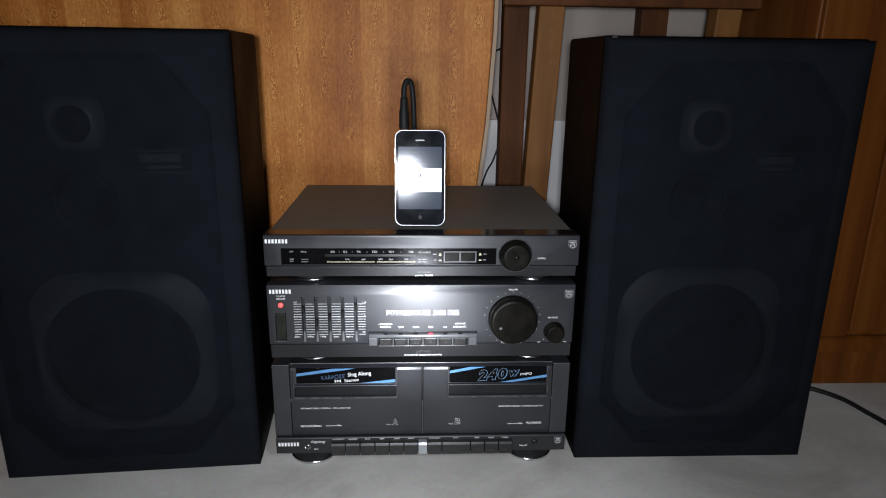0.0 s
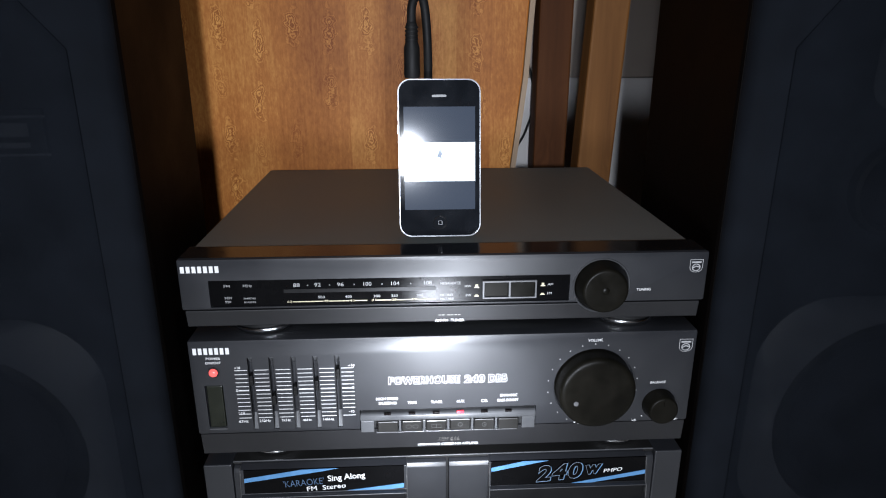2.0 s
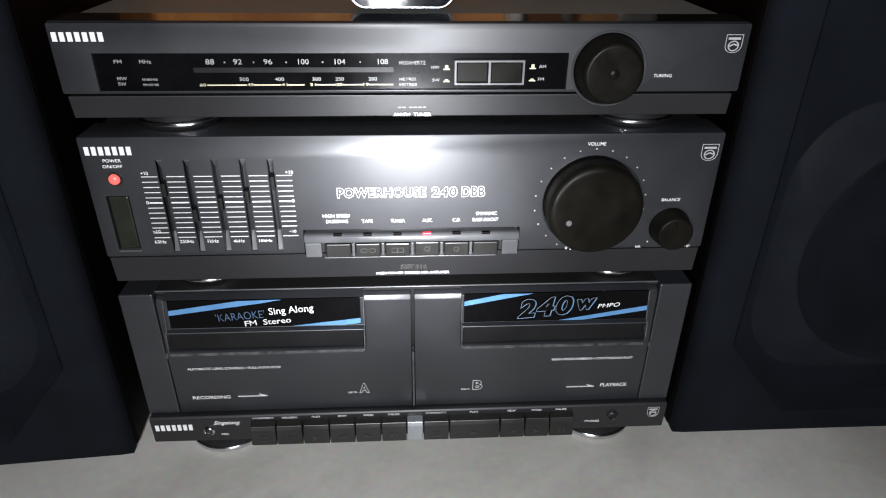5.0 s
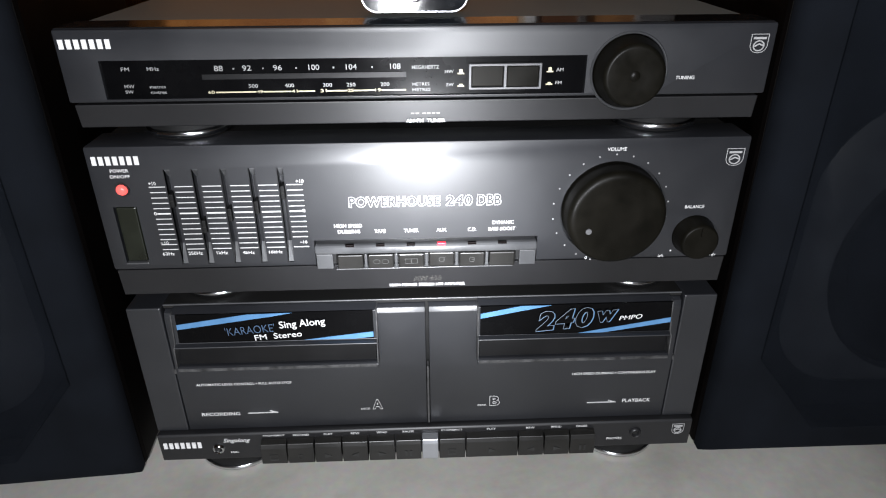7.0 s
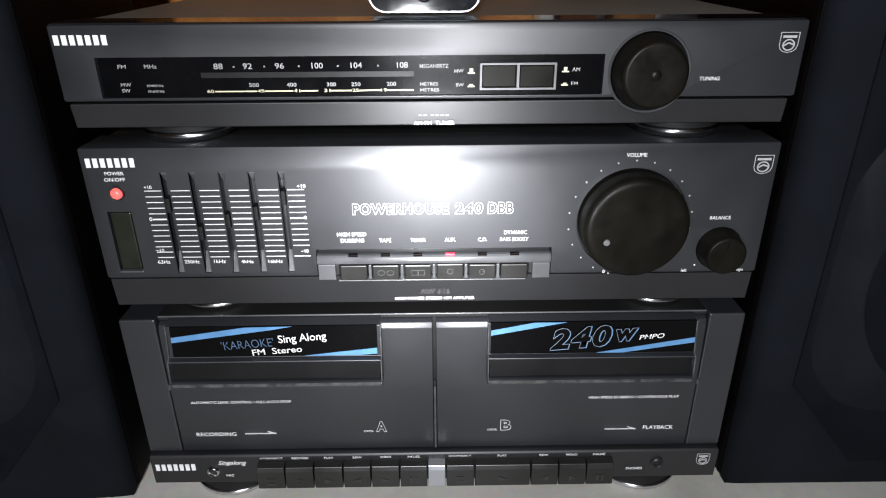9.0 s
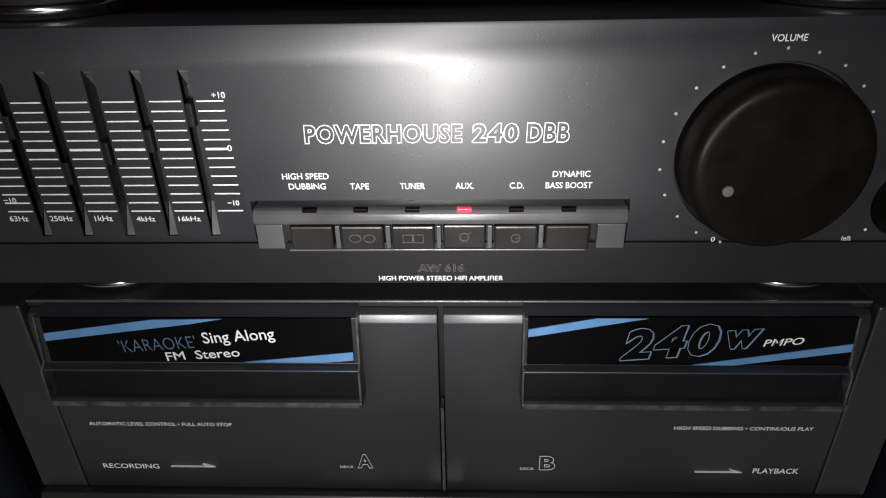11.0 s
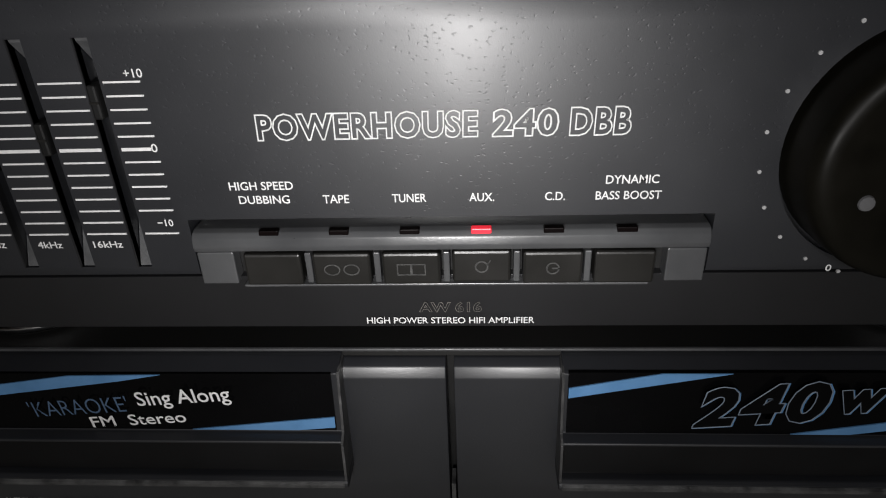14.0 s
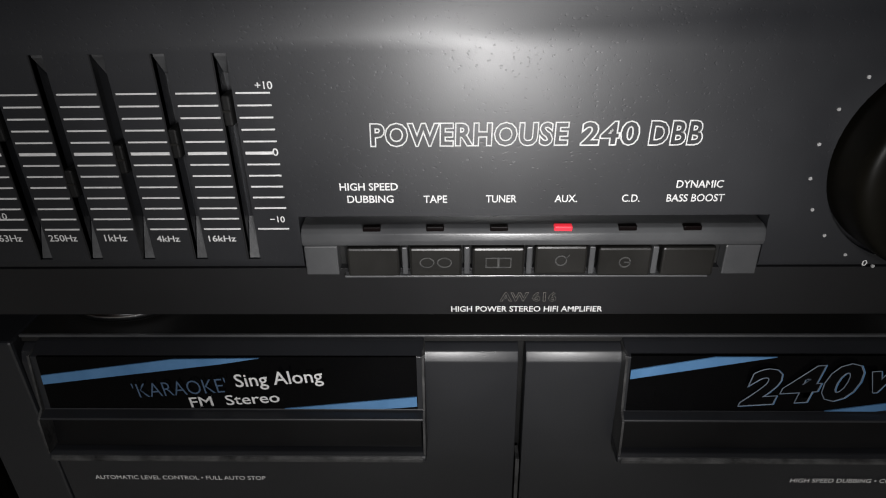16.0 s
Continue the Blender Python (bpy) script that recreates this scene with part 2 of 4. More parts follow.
def wood(name, dark, mid, light, bands=18.0, stretch=0.12, rough=0.35, rings=0.5, axis="z"):
    """Printed or varnished wood: long streaks, cathedral figures and fine pores."""
    m = material(name, mid, rough)
    b = m.node_tree.nodes["Principled BSDF"]
    s = (1, 1, stretch) if axis == "z" else (stretch, 1, 1)
    mp = coords(m, s)
    streak = node(m, "ShaderNodeTexNoise", Scale=bands, Detail=6.0, Roughness=0.6)
    wire(m, mp, "Vector", streak, "Vector")
    mp2 = coords(m, (1, 1, 0.42) if axis == "z" else (0.42, 1, 1))
    cloud = node(m, "ShaderNodeTexNoise", Scale=bands * 0.75, Detail=2.0, Distortion=0.6)
    wire(m, mp2, "Vector", cloud, "Vector")
    mul = m.node_tree.nodes.new("ShaderNodeMath")
    mul.operation, mul.inputs[1].default_value = "MULTIPLY", 46.0
    wire(m, cloud, "Fac", mul, 0)
    sine = m.node_tree.nodes.new("ShaderNodeMath")
    sine.operation = "SINE"
    wire(m, mul, "Value", sine, 0)
    where = node(m, "ShaderNodeTexNoise", Scale=bands * 0.8, Detail=1.0)
    wire(m, mp2, "Vector", where, "Vector")
    gate = node(m, "ShaderNodeMapRange", From_Min=0.5, From_Max=0.66, To_Min=0.0, To_Max=rings)
    wire(m, where, "Fac", gate, "Value")
    fig = m.node_tree.nodes.new("ShaderNodeMath")
    fig.operation = "MULTIPLY"
    wire(m, sine, "Value", fig, 0)
    wire(m, gate, "Result", fig, 1)
    add = m.node_tree.nodes.new("ShaderNodeMath")
    add.operation = "MULTIPLY_ADD"
    add.inputs[1].default_value = 0.22
    wire(m, fig, "Value", add, 0)
    wire(m, streak, "Fac", add, 2)
    r = ramp(m, ((0.28, dark), (0.5, mid), (0.74, light)))
    wire(m, add, "Value", r, "Fac")
    wire(m, r, "Color", b, "Base Color")
    bp = node(m, "ShaderNodeBump", Strength=0.12, Distance=0.0006)
    wire(m, add, "Value", bp, "Height")
    wire(m, bp, "Normal", b, "Normal")
    return m


def printed_planks():
    """Wood-print laminate: narrow plank strips, each with its own tone and a column of nested V-shaped figures."""
    m = material("printed_wood_board", (0.42, 0.2, 0.075), 0.5, spec=0.2)
    b = m.node_tree.nodes["Principled BSDF"]

    def calc(op, a, c=None, d=None):
        n = m.node_tree.nodes.new("ShaderNodeMath")
        n.operation = op
        for k, v in enumerate((a, c, d)):
            if v is None:
                continue
            if isinstance(v, (int, float)):
                n.inputs[k].default_value = v
            else:
                m.node_tree.links.new(v, n.inputs[k])
        return n.outputs[0]

    mp = coords(m)
    xyz = m.node_tree.nodes.new("ShaderNodeSeparateXYZ")
    wire(m, mp, "Vector", xyz, "Vector")
    wob = node(m, "ShaderNodeTexNoise", Scale=5.0, Detail=2.0)
    wire(m, mp, "Vector", wob, "Vector")
    u = calc("ADD", calc("DIVIDE", xyz.outputs["X"], 0.041), calc("MULTIPLY", wob.outputs["Fac"], 0.12))
    plank = calc("FLOOR", u)
    f = calc("ABSOLUTE", calc("SUBTRACT", calc("FRACT", u), 0.5))
    wn = m.node_tree.nodes.new("ShaderNodeTexWhiteNoise")
    wn.noise_dimensions = "1D"
    m.node_tree.links.new(plank, wn.inputs["W"])
    tone = wn.outputs["Value"]
    bend = node(m, "ShaderNodeTexNoise", Scale=70.0, Detail=3.0, Roughness=0.6)
    wire(m, mp, "Vector", bend, "Vector")
    mz = coords(m, (1, 1, 0.45))
    # eye-shaped figures, one above the other down the middle of a plank, some left out
    v = calc("ADD", calc("DIVIDE", xyz.outputs["Z"], 0.062), calc("MULTIPLY", tone, 7.3))
    pick = m.node_tree.nodes.new("ShaderNodeTexWhiteNoise")
    pick.noise_dimensions = "2D"
    place = m.node_tree.nodes.new("ShaderNodeCombineXYZ")
    m.node_tree.links.new(plank, place.inputs[0])
    m.node_tree.links.new(calc("FLOOR", v), place.inputs[1])
    wire(m, place, "Vector", pick, "Vector")
    chance = pick.outputs["Value"]
    side = calc("SUBTRACT", calc("FRACT", u), calc("MULTIPLY_ADD", chance, 0.3, 0.35))
    up = calc("SUBTRACT", calc("FRACT", v), 0.5)
    far = calc("SQRT", calc("ADD", calc("POWER", calc("MULTIPLY", side, 2.6), 2.0), calc("POWER", calc("MULTIPLY", up, 1.35), 2.0)))
    far = calc("ADD", calc("MULTIPLY_ADD", up, 0.35, far), calc("MULTIPLY", calc("SUBTRACT", bend.outputs["Fac"], 0.5), 1.3))
    line = calc("SINE", calc("MULTIPLY", far, 34.0))
    inside = node(m, "ShaderNodeMapRange", From_Min=0.62, From_Max=0.22, To_Min=0.0, To_Max=1.0)
    m.node_tree.links.new(far, inside.inputs["Value"])
    shown = node(m, "ShaderNodeMapRange", From_Min=0.25, From_Max=0.6, To_Min=0.1, To_Max=1.0)
    m.node_tree.links.new(chance, shown.inputs["Value"])
    figure = calc("MULTIPLY", calc("MULTIPLY", line, inside.outputs["Result"]), shown.outputs["Result"])
    flecks = node(m, "ShaderNodeTexNoise", Scale=260.0, Detail=2.0, Roughness=0.7)
    wire(m, mz, "Vector", flecks, "Vector")
    ms = coords(m, (1, 1, 0.03))
    pores = node(m, "ShaderNodeTexNoise", Scale=420.0, Detail=3.0, Roughness=0.7)
    wire(m, ms, "Vector", pores, "Vector")
    cloud = node(m, "ShaderNodeTexNoise", Scale=11.0, Detail=5.0, Roughness=0.62)
    wire(m, mz, "Vector", cloud, "Vector")
    v = calc("ADD", calc("MULTIPLY_ADD", tone, 0.13, calc("MULTIPLY", cloud.outputs["Fac"], 0.5)), calc("MULTIPLY_ADD", figure, 0.16, calc("MULTIPLY", pores.outputs["Fac"], 0.2)))
    v = calc("MULTIPLY_ADD", flecks.outputs["Fac"], 0.3, v)
    r = ramp(m, ((0.36, (0.26, 0.075, 0.011)), (0.57, (0.48, 0.175, 0.034)), (0.84, (0.8, 0.4, 0.1))))
    m.node_tree.links.new(v, r.inputs["Fac"])
    wire(m, r, "Color", b, "Base Color")
    bp = node(m, "ShaderNodeBump", Strength=0.2, Distance=0.0004)
    m.node_tree.links.new(v, bp.inputs["Height"])
    wire(m, bp, "Normal", b, "Normal")
    return m


PRINT_WOOD = printed_planks()
DARK_WOOD = wood("dark_brown_wood", (0.05, 0.016, 0.004), (0.095, 0.032, 0.008), (0.15, 0.056, 0.015), 26, 0.08, 0.65, 0.2)
WALL_TONED_EDGE = wood("wall_toned_edge", (0.3, 0.21, 0.13), (0.4, 0.29, 0.19), (0.5, 0.38, 0.26), 30, 0.06, 0.7, 0.1)
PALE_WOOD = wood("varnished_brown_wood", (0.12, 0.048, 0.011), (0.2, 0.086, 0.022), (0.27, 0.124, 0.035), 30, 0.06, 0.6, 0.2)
RED_WOOD = wood("reddish_cabinet_wood", (0.085, 0.024, 0.003), (0.15, 0.046, 0.006), (0.21, 0.075, 0.0115), 24, 0.05, 0.5, 0.3)
for _m in (DARK_WOOD, PALE_WOOD, RED_WOOD):
    _m.node_tree.nodes["Principled BSDF"].inputs["Specular IOR Level"].default_value = 0.2


def floor_material():
    m = material("grey_cement_floor", (0.35, 0.34, 0.32), 0.45)
    b = m.node_tree.nodes["Principled BSDF"]
    mp = coords(m)
    big = node(m, "ShaderNodeTexNoise", Scale=5.0, Detail=7.0, Roughness=0.62, Distortion=0.5)
    small = node(m, "ShaderNodeTexNoise", Scale=160.0, Detail=3.0)
    wire(m, mp, "Vector", big, "Vector")
    wire(m, mp, "Vector", small, "Vector")
    r = ramp(m, ((0.32, (0.46, 0.44, 0.395)), (0.5, (0.63, 0.61, 0.555)), (0.68, (0.73, 0.71, 0.655))))
    wire(m, big, "Fac", r, "Fac")
    mix = m.node_tree.nodes.new("ShaderNodeMix")
    mix.data_type, mix.blend_type = "RGBA", "MULTIPLY"
    mix.inputs[0].default_value = 0.25
    m.node_tree.links.new(r.outputs["Color"], mix.inputs[6])
    m.node_tree.links.new(small.outputs["Color"], mix.inputs[7])
    m.node_tree.links.new(mix.outputs[2], b.inputs["Base Color"])
    mr = node(m, "ShaderNodeMapRange", To_Min=0.32, To_Max=0.55, From_Min=0.3, From_Max=0.7)
    wire(m, big, "Fac", mr, "Value")
    wire(m, mr, "Result", b, "Roughness")
    bp = node(m, "ShaderNodeBump", Strength=0.1, Distance=0.0008)
    wire(m, small, "Fac", bp, "Height")
    wire(m, bp, "Normal", b, "Normal")
    return m


FLOOR = floor_material()


# ---- shapes ----
BASE = {}


def thing(name, base, label, category, group="", kind=""):
    e = new(name)
    e.empty_display_size = 0.05
    e.location = base
    BASE[e] = Vector(base)
    return tagged(e, label, category, group, kind)


def part(name, bm, mat, parent, label="", smooth=None):
    """Links a bmesh, in the world's metres, as one mesh under a thing or part."""
    off = BASE.get(parent, Vector((0, 0, 0))) if parent else Vector((0, 0, 0))
    bmesh.ops.translate(bm, verts=bm.verts, vec=-off)
    bmesh.ops.recalc_face_normals(bm, faces=bm.faces)
    me = bpy.data.meshes.new(name)
    if smooth is not None:
        for f in bm.faces:
            f.smooth = True
        for e in bm.edges:
            if len(e.link_faces) == 2 and e.calc_face_angle(0) > radians(smooth):
                e.smooth = False
    bm.to_mesh(me)
    bm.free()
    me.materials.append(mat)
    ob = new(name, me)
    if parent:
        ob.parent = parent
        BASE[ob] = off
    if label:
        tagged(ob, label)
    return ob


def setting(name, bm, mat, label, category):
    ob = part(name, bm, mat, None)
    return tagged(ob, label, category, kind="structure")


def rbox(x0, x1, y0, y1, z0, z1, bevel=0.0, seg=2):
    bm = bmesh.new()
    bmesh.ops.create_cube(bm, size=1)
    bmesh.ops.scale(bm, vec=(x1 - x0, y1 - y0, z1 - z0), verts=bm.verts)
    bmesh.ops.translate(bm, vec=((x0 + x1) / 2, (y0 + y1) / 2, (z0 + z1) / 2), verts=bm.verts)
    if bevel:
        bmesh.ops.bevel(bm, geom=bm.edges, offset=bevel, segments=seg, affect="EDGES", profile=0.5)
    return bm


def merge(*parts):
    """Joins several bmeshes into the first."""
    first = parts[0]
    for other in parts[1:]:
        me = bpy.data.meshes.new("joining")
        other.to_mesh(me)
        other.free()
        first.from_mesh(me)
        bpy.data.meshes.remove(me)
    return first


def prism(profile, x0, x1, bevel=0.0):
    """A profile of (y, z) drawn out along x."""
    bm = bmesh.new()
    a = [bm.verts.new((x0, y, z)) for y, z in profile]
    b = [bm.verts.new((x1, y, z)) for y, z in profile]
    bm.faces.new(a)
    bm.faces.new(b[::-1])
    n = len(a)
    for i in range(n):
        bm.faces.new((a[i], b[i], b[(i + 1) % n], a[(i + 1) % n]))
    bmesh.ops.recalc_face_normals(bm, faces=bm.faces)
    if bevel:
        bmesh.ops.bevel(bm, geom=bm.edges, offset=bevel, segments=2, affect="EDGES", profile=0.5)
    return bm


def slab(outline, y0, y1, bevel=0.0):
    """An outline of (x, z) with a thickness along y."""
    bm = bmesh.new()
    a = [bm.verts.new((x, y0, z)) for x, z in outline]
    b = [bm.verts.new((x, y1, z)) for x, z in outline]
    bm.faces.new(a)
    bm.faces.new(b[::-1])
    n = len(a)
    for i in range(n):
        bm.faces.new((a[i], b[i], b[(i + 1) % n], a[(i + 1) % n]))
    bmesh.ops.recalc_face_normals(bm, faces=bm.faces)
    if bevel:
        bmesh.ops.bevel(bm, geom=[e for e in bm.edges if abs(e.verts[0].co.y - e.verts[1].co.y) < 1e-6], offset=bevel, segments=2, affect="EDGES", profile=0.5)
    return bm


def round_outline(x0, x1, z0, z1, r, n=6):
    pts = []
    for cx, cz, a0 in ((x1 - r, z1 - r, 0), (x0 + r, z1 - r, 90), (x0 + r, z0 + r, 180), (x1 - r, z0 + r, 270)):
        for k in range(n + 1):
            a = radians(a0 + 90 * k / n)
            pts.append((cx + r * math.cos(a), cz + r * math.sin(a)))
    return pts


def ring_slab(outer, inner, y0, y1):
    """A flat frame between two outlines with equal numbers of points."""
    shoulder = [(x * 0.965, 0.2745 + (z - 0.2745) * 0.98) for x, z in outer]
    bm = bmesh.new()
    rows = [[bm.verts.new((x, y, z)) for x, z in o] for o, y in ((outer, y0), (outer, y1), (inner, y1), (inner, y0))]
    n = len(outer)
    for k in range(4):
        a, b = rows[k], rows[(k + 1) % 4]
        for i in range(n):
            bm.faces.new((a[i], b[i], b[(i + 1) % n], a[(i + 1) % n]))
    return bm


def sloped_ring(outer, inner, y_outer, y_inner, y_back):
    """A frame between two outlines whose front slopes back from the inner to the outer edge."""
    bm = bmesh.new()
    mid = [((a + 2 * c) / 3, (b + 2 * d) / 3) for (a, b), (c, d) in zip(outer, inner)]
    rows = [[bm.verts.new((x, y, z)) for x, z in o] for o, y in ((outer, y_back), (outer, y_outer), (mid, y_inner + 0.001), (inner, y_inner), (inner, y_back))]
    n = len(outer)
    for a, b in zip(rows, rows[1:] + rows[:1]):
        for i in range(n):
            bm.faces.new((a[i], b[i], b[(i + 1) % n], a[(i + 1) % n]))
    return bm


def turned(profile, x, z, n=48, axis="y", y=0.0):
    """A profile of (radius, height) turned round an axis along y through (x, z), or along z through (x, y)."""
    bm = bmesh.new()
    rows = []
    for r, h in profile:
        if r < 1e-6:
            rows.append([bm.verts.new((x, h, z) if axis == "y" else (x, y, h))])
        else:
            rows.append([bm.verts.new((x + r * math.cos(2 * math.pi * k / n), h, z + r * math.sin(2 * math.pi * k / n)) if axis == "y"
                                      else (x + r * math.cos(2 * math.pi * k / n), y + r * math.sin(2 * math.pi * k / n), h)) for k in range(n)])
    for a, b in zip(rows, rows[1:]):
        for k in range(n):
            q = [a[k % len(a)], a[(k + 1) % len(a)], b[(k + 1) % len(b)], b[k % len(b)]]
            q = list(dict.fromkeys(q))
            if len(q) > 2:
                bm.faces.new(q)
    return bm


def tube(points, r, n=10, steps=8):
    """A round cord through the points."""
    pts = [Vector(p) for p in points]
    line = []
    for i in range(len(pts) - 1):
        p0, p1, p2, p3 = pts[max(i - 1, 0)], pts[i], pts[i + 1], pts[min(i + 2, len(pts) - 1)]
        for k in range(steps):
            t = k / steps
            line.append(0.5 * (2 * p1 + (p2 - p0) * t + (2 * p0 - 5 * p1 + 4 * p2 - p3) * t * t + (3 * p1 - p0 - 3 * p2 + p3) * t ** 3))
    line.append(pts[-1])
    bm = bmesh.new()
    rows, side = [], None
    for i, p in enumerate(line):
        d = (line[min(i + 1, len(line) - 1)] - line[max(i - 1, 0)]).normalized()
        if side is None:
            side = d.orthogonal().normalized()
        side = (side - d * side.dot(d)).normalized()
        up = d.cross(side)
        rows.append([bm.verts.new(p + r * (side * math.cos(2 * math.pi * k / n) + up * math.sin(2 * math.pi * k / n))) for k in range(n)])
    for a, b in zip(rows, rows[1:]):
        for k in range(n):
            bm.faces.new((a[k], a[(k + 1) % n], b[(k + 1) % n], b[k]))
    bm.faces.new(rows[0])
    bm.faces.new(rows[-1][::-1])
    return bm


def words(body, x0, z0, x1, z1, y, parent, mat=None, outline=0.0, turn=0.0, shear=0.0, depth=0.0001, name="lettering", fat=0.01, gap=1.0):
    """Built-in font letters that fill the width x0..x1 and the height z0..z1 on a face that looks along -y; turn in degrees about x0, z0."""
    cu = bpy.data.curves.new(name, "FONT")
    cu.body, cu.shear, cu.resolution_u, cu.space_character, cu.offset = body, shear, 3, gap, fat
    if outline:
        cu.fill_mode = "NONE"
        cu.bevel_depth, cu.bevel_resolution = outline, 1
    else:
        cu.extrude = 0.0
    ob = new("lettering_curve", cu)
    bpy.context.view_layer.update()
    me = bpy.data.meshes.new_from_object(ob.evaluated_get(bpy.context.evaluated_depsgraph_get()))
    bpy.data.objects.remove(ob)
    bpy.data.curves.remove(cu)
    bm = bmesh.new()
    bm.from_mesh(me)
    bpy.data.meshes.remove(me)
    xs = [v.co.x for v in bm.verts]
    zs = [v.co.y for v in bm.verts]
    lo, hi, bo, to = min(xs), max(xs), min(zs), max(zs)
    ca, sa = math.cos(radians(turn)), math.sin(radians(turn))
    for v in bm.verts:
        u = (v.co.x - lo) / (hi - lo) * (x1 - x0)
        w = (v.co.y - bo) / (to - bo) * (z1 - z0)
        d = v.co.z / (to - bo) * (z1 - z0)
        v.co = (x0 + u * ca - w * sa, y - depth - d, z0 + u * sa + w * ca)
    return part(name, bm, mat or WHITE, parent)


def bars(x0, z0, x1, z1, n, y, parent, mat=None, name="name_block"):
    """A row of n plain upright blocks in place of a maker's name."""
    w = (x1 - x0) / n
    for k in range(n):
        stroke(x0 + k * w, z0, x0 + (k + 0.66) * w, z1, y, parent, mat or WHITE, name)


def shield(x0, z0, x1, z1, y, parent):
    """A plain shield mark: an outline, a bar on top and a wave."""
    w, h = x1 - x0, z1 - z0

    def out(k):
        cx, pts = (x0 + x1) / 2, []
        for u, v in ((-0.5, 1), (0.5, 1), (0.5, 0.35), (0.42, 0.16), (0.25, 0.04), (0, 0), (-0.25, 0.04), (-0.42, 0.16), (-0.5, 0.35)):
            pts.append((cx + u * w * k, z0 + h / 2 + (v - 0.5) * h * k))
        return pts
    bm = ring_slab(out(1.0), out(0.935), y - 0.0003, y + 0.0002)
    merge(bm, slab([(x0 + 0.14 * w, z0 + 0.72 * h), (x1 - 0.14 * w, z0 + 0.72 * h), (x1 - 0.14 * w, z0 + 0.84 * h), (x0 + 0.14 * w, z0 + 0.84 * h)], y - 0.0003, y + 0.0002),
          ring_slab([((x0 + x1) / 2 + 0.33 * w * math.cos(a * math.pi / 8), z0 + 0.38 * h + 0.29 * h * math.sin(a * math.pi / 8)) for a in range(16)],
                    [((x0 + x1) / 2 + 0.26 * w * math.cos(a * math.pi / 8), z0 + 0.38 * h + 0.23 * h * math.sin(a * math.pi / 8)) for a in range(16)], y - 0.0003, y + 0.0002),
          slab([(x0 + 0.24 * w, z0 + 0.3 * h), (x0 + 0.5 * w, z0 + 0.44 * h), (x0 + 0.76 * w, z0 + 0.36 * h), (x0 + 0.76 * w, z0 + 0.43 * h), (x0 + 0.5 * w, z0 + 0.52 * h), (x0 + 0.24 * w, z0 + 0.38 * h)], y - 0.0003, y + 0.0002))
    return part("shield_mark", bm, GREY_PRINT, parent)


def stroke(x0, z0, x1, z1, y, parent, mat=None, name="printed_line"):
    return part(name, slab([(x0, z0), (x1, z0), (x1, z1), (x0, z1)], y - 0.0003, y + 0.0002), mat or WHITE, parent)


def cut(bm, *cutters):
    """Takes the cutters' volume out of bm."""
    made = []
    for b in (bm, merge(*cutters)):
        bmesh.ops.recalc_face_normals(b, faces=b.faces)
        me = bpy.data.meshes.new("cutting")
        b.to_mesh(me)
        b.free()
        made.append(new("cutting", me))
    mod = made[0].modifiers.new("cut", "BOOLEAN")
    mod.operation, mod.object, mod.solver = "DIFFERENCE", made[1], "EXACT"
    bpy.context.view_layer.update()
    me = bpy.data.meshes.new_from_object(made[0].evaluated_get(bpy.context.evaluated_depsgraph_get()))
    out = bmesh.new()
    out.from_mesh(me)
    for o in made:
        old = o.data
        bpy.data.objects.remove(o)
        bpy.data.meshes.remove(old)
    bpy.data.meshes.remove(me)
    return out


# ---- the room ----
setting("floor", rbox(-2.2, 2.4, -2.2, 1.4, -0.08, 0.0), FLOOR, "mottled grey cement floor, a little shiny", "floor")
setting("ceiling", rbox(-2.2, 2.4, -2.2, 1.4, 2.4, 2.5), CEILING_PAINT, "plain off-white painted ceiling", "ceiling")
# the wall is beige above z = 0.408 and white below
setting("wall_north", rbox(-2.2, 2.4, 1.27, 1.4, 0.0, 2.4), BEIGE_WALL, "wall, dull beige above and white in its lower part", "wall")
setting("dado", rbox(-2.2, 2.4, 1.262, 1.27, 0.0, 0.408, 0.0015), WALL_PAINT, "white lower part of the wall", "dado")
setting("wall_south", rbox(-2.2, 2.4, -2.34, -2.2, 0.0, 2.4), WALL_PAINT, "plain white painted wall", "wall")
setting("wall_west", rbox(-2.34, -2.2, -2.2, 1.4, 0.0, 2.4), WALL_PAINT, "plain white painted wall", "wall")
setting("wall_east", rbox(2.4, 2.54, -2.2, 1.4, 0.0, 2.4), WALL_PAINT, "plain white painted wall", "wall")

# the printed board that stands behind the stereo
board = thing("wood_board", (-0.6, 1.09, 0), "large brown printed wood-grain board standing upright behind the stereo", "board")
part("sheet", slab([(-1.5, 0.0), (0.1, 0.0), (0.119, 0.31), (0.131, 0.42), (0.139, 0.56), (0.146, 1.25), (-1.5, 1.25)], 1.075, 1.09, 0.002), PRINT_WOOD, board)
# strip added in the wall's tone; the board itself has no such edging
part("added_edge_strip", slab([(0.101, 0.0), (0.107, 0.0), (0.126, 0.31), (0.138, 0.42), (0.146, 0.56), (0.153, 1.25), (0.147, 1.25), (0.14, 0.56), (0.132, 0.42), (0.12, 0.31)], 1.078, 1.09), WALL_TONED_EDGE, board, "added pale edge strip, toned like the wall beyond")


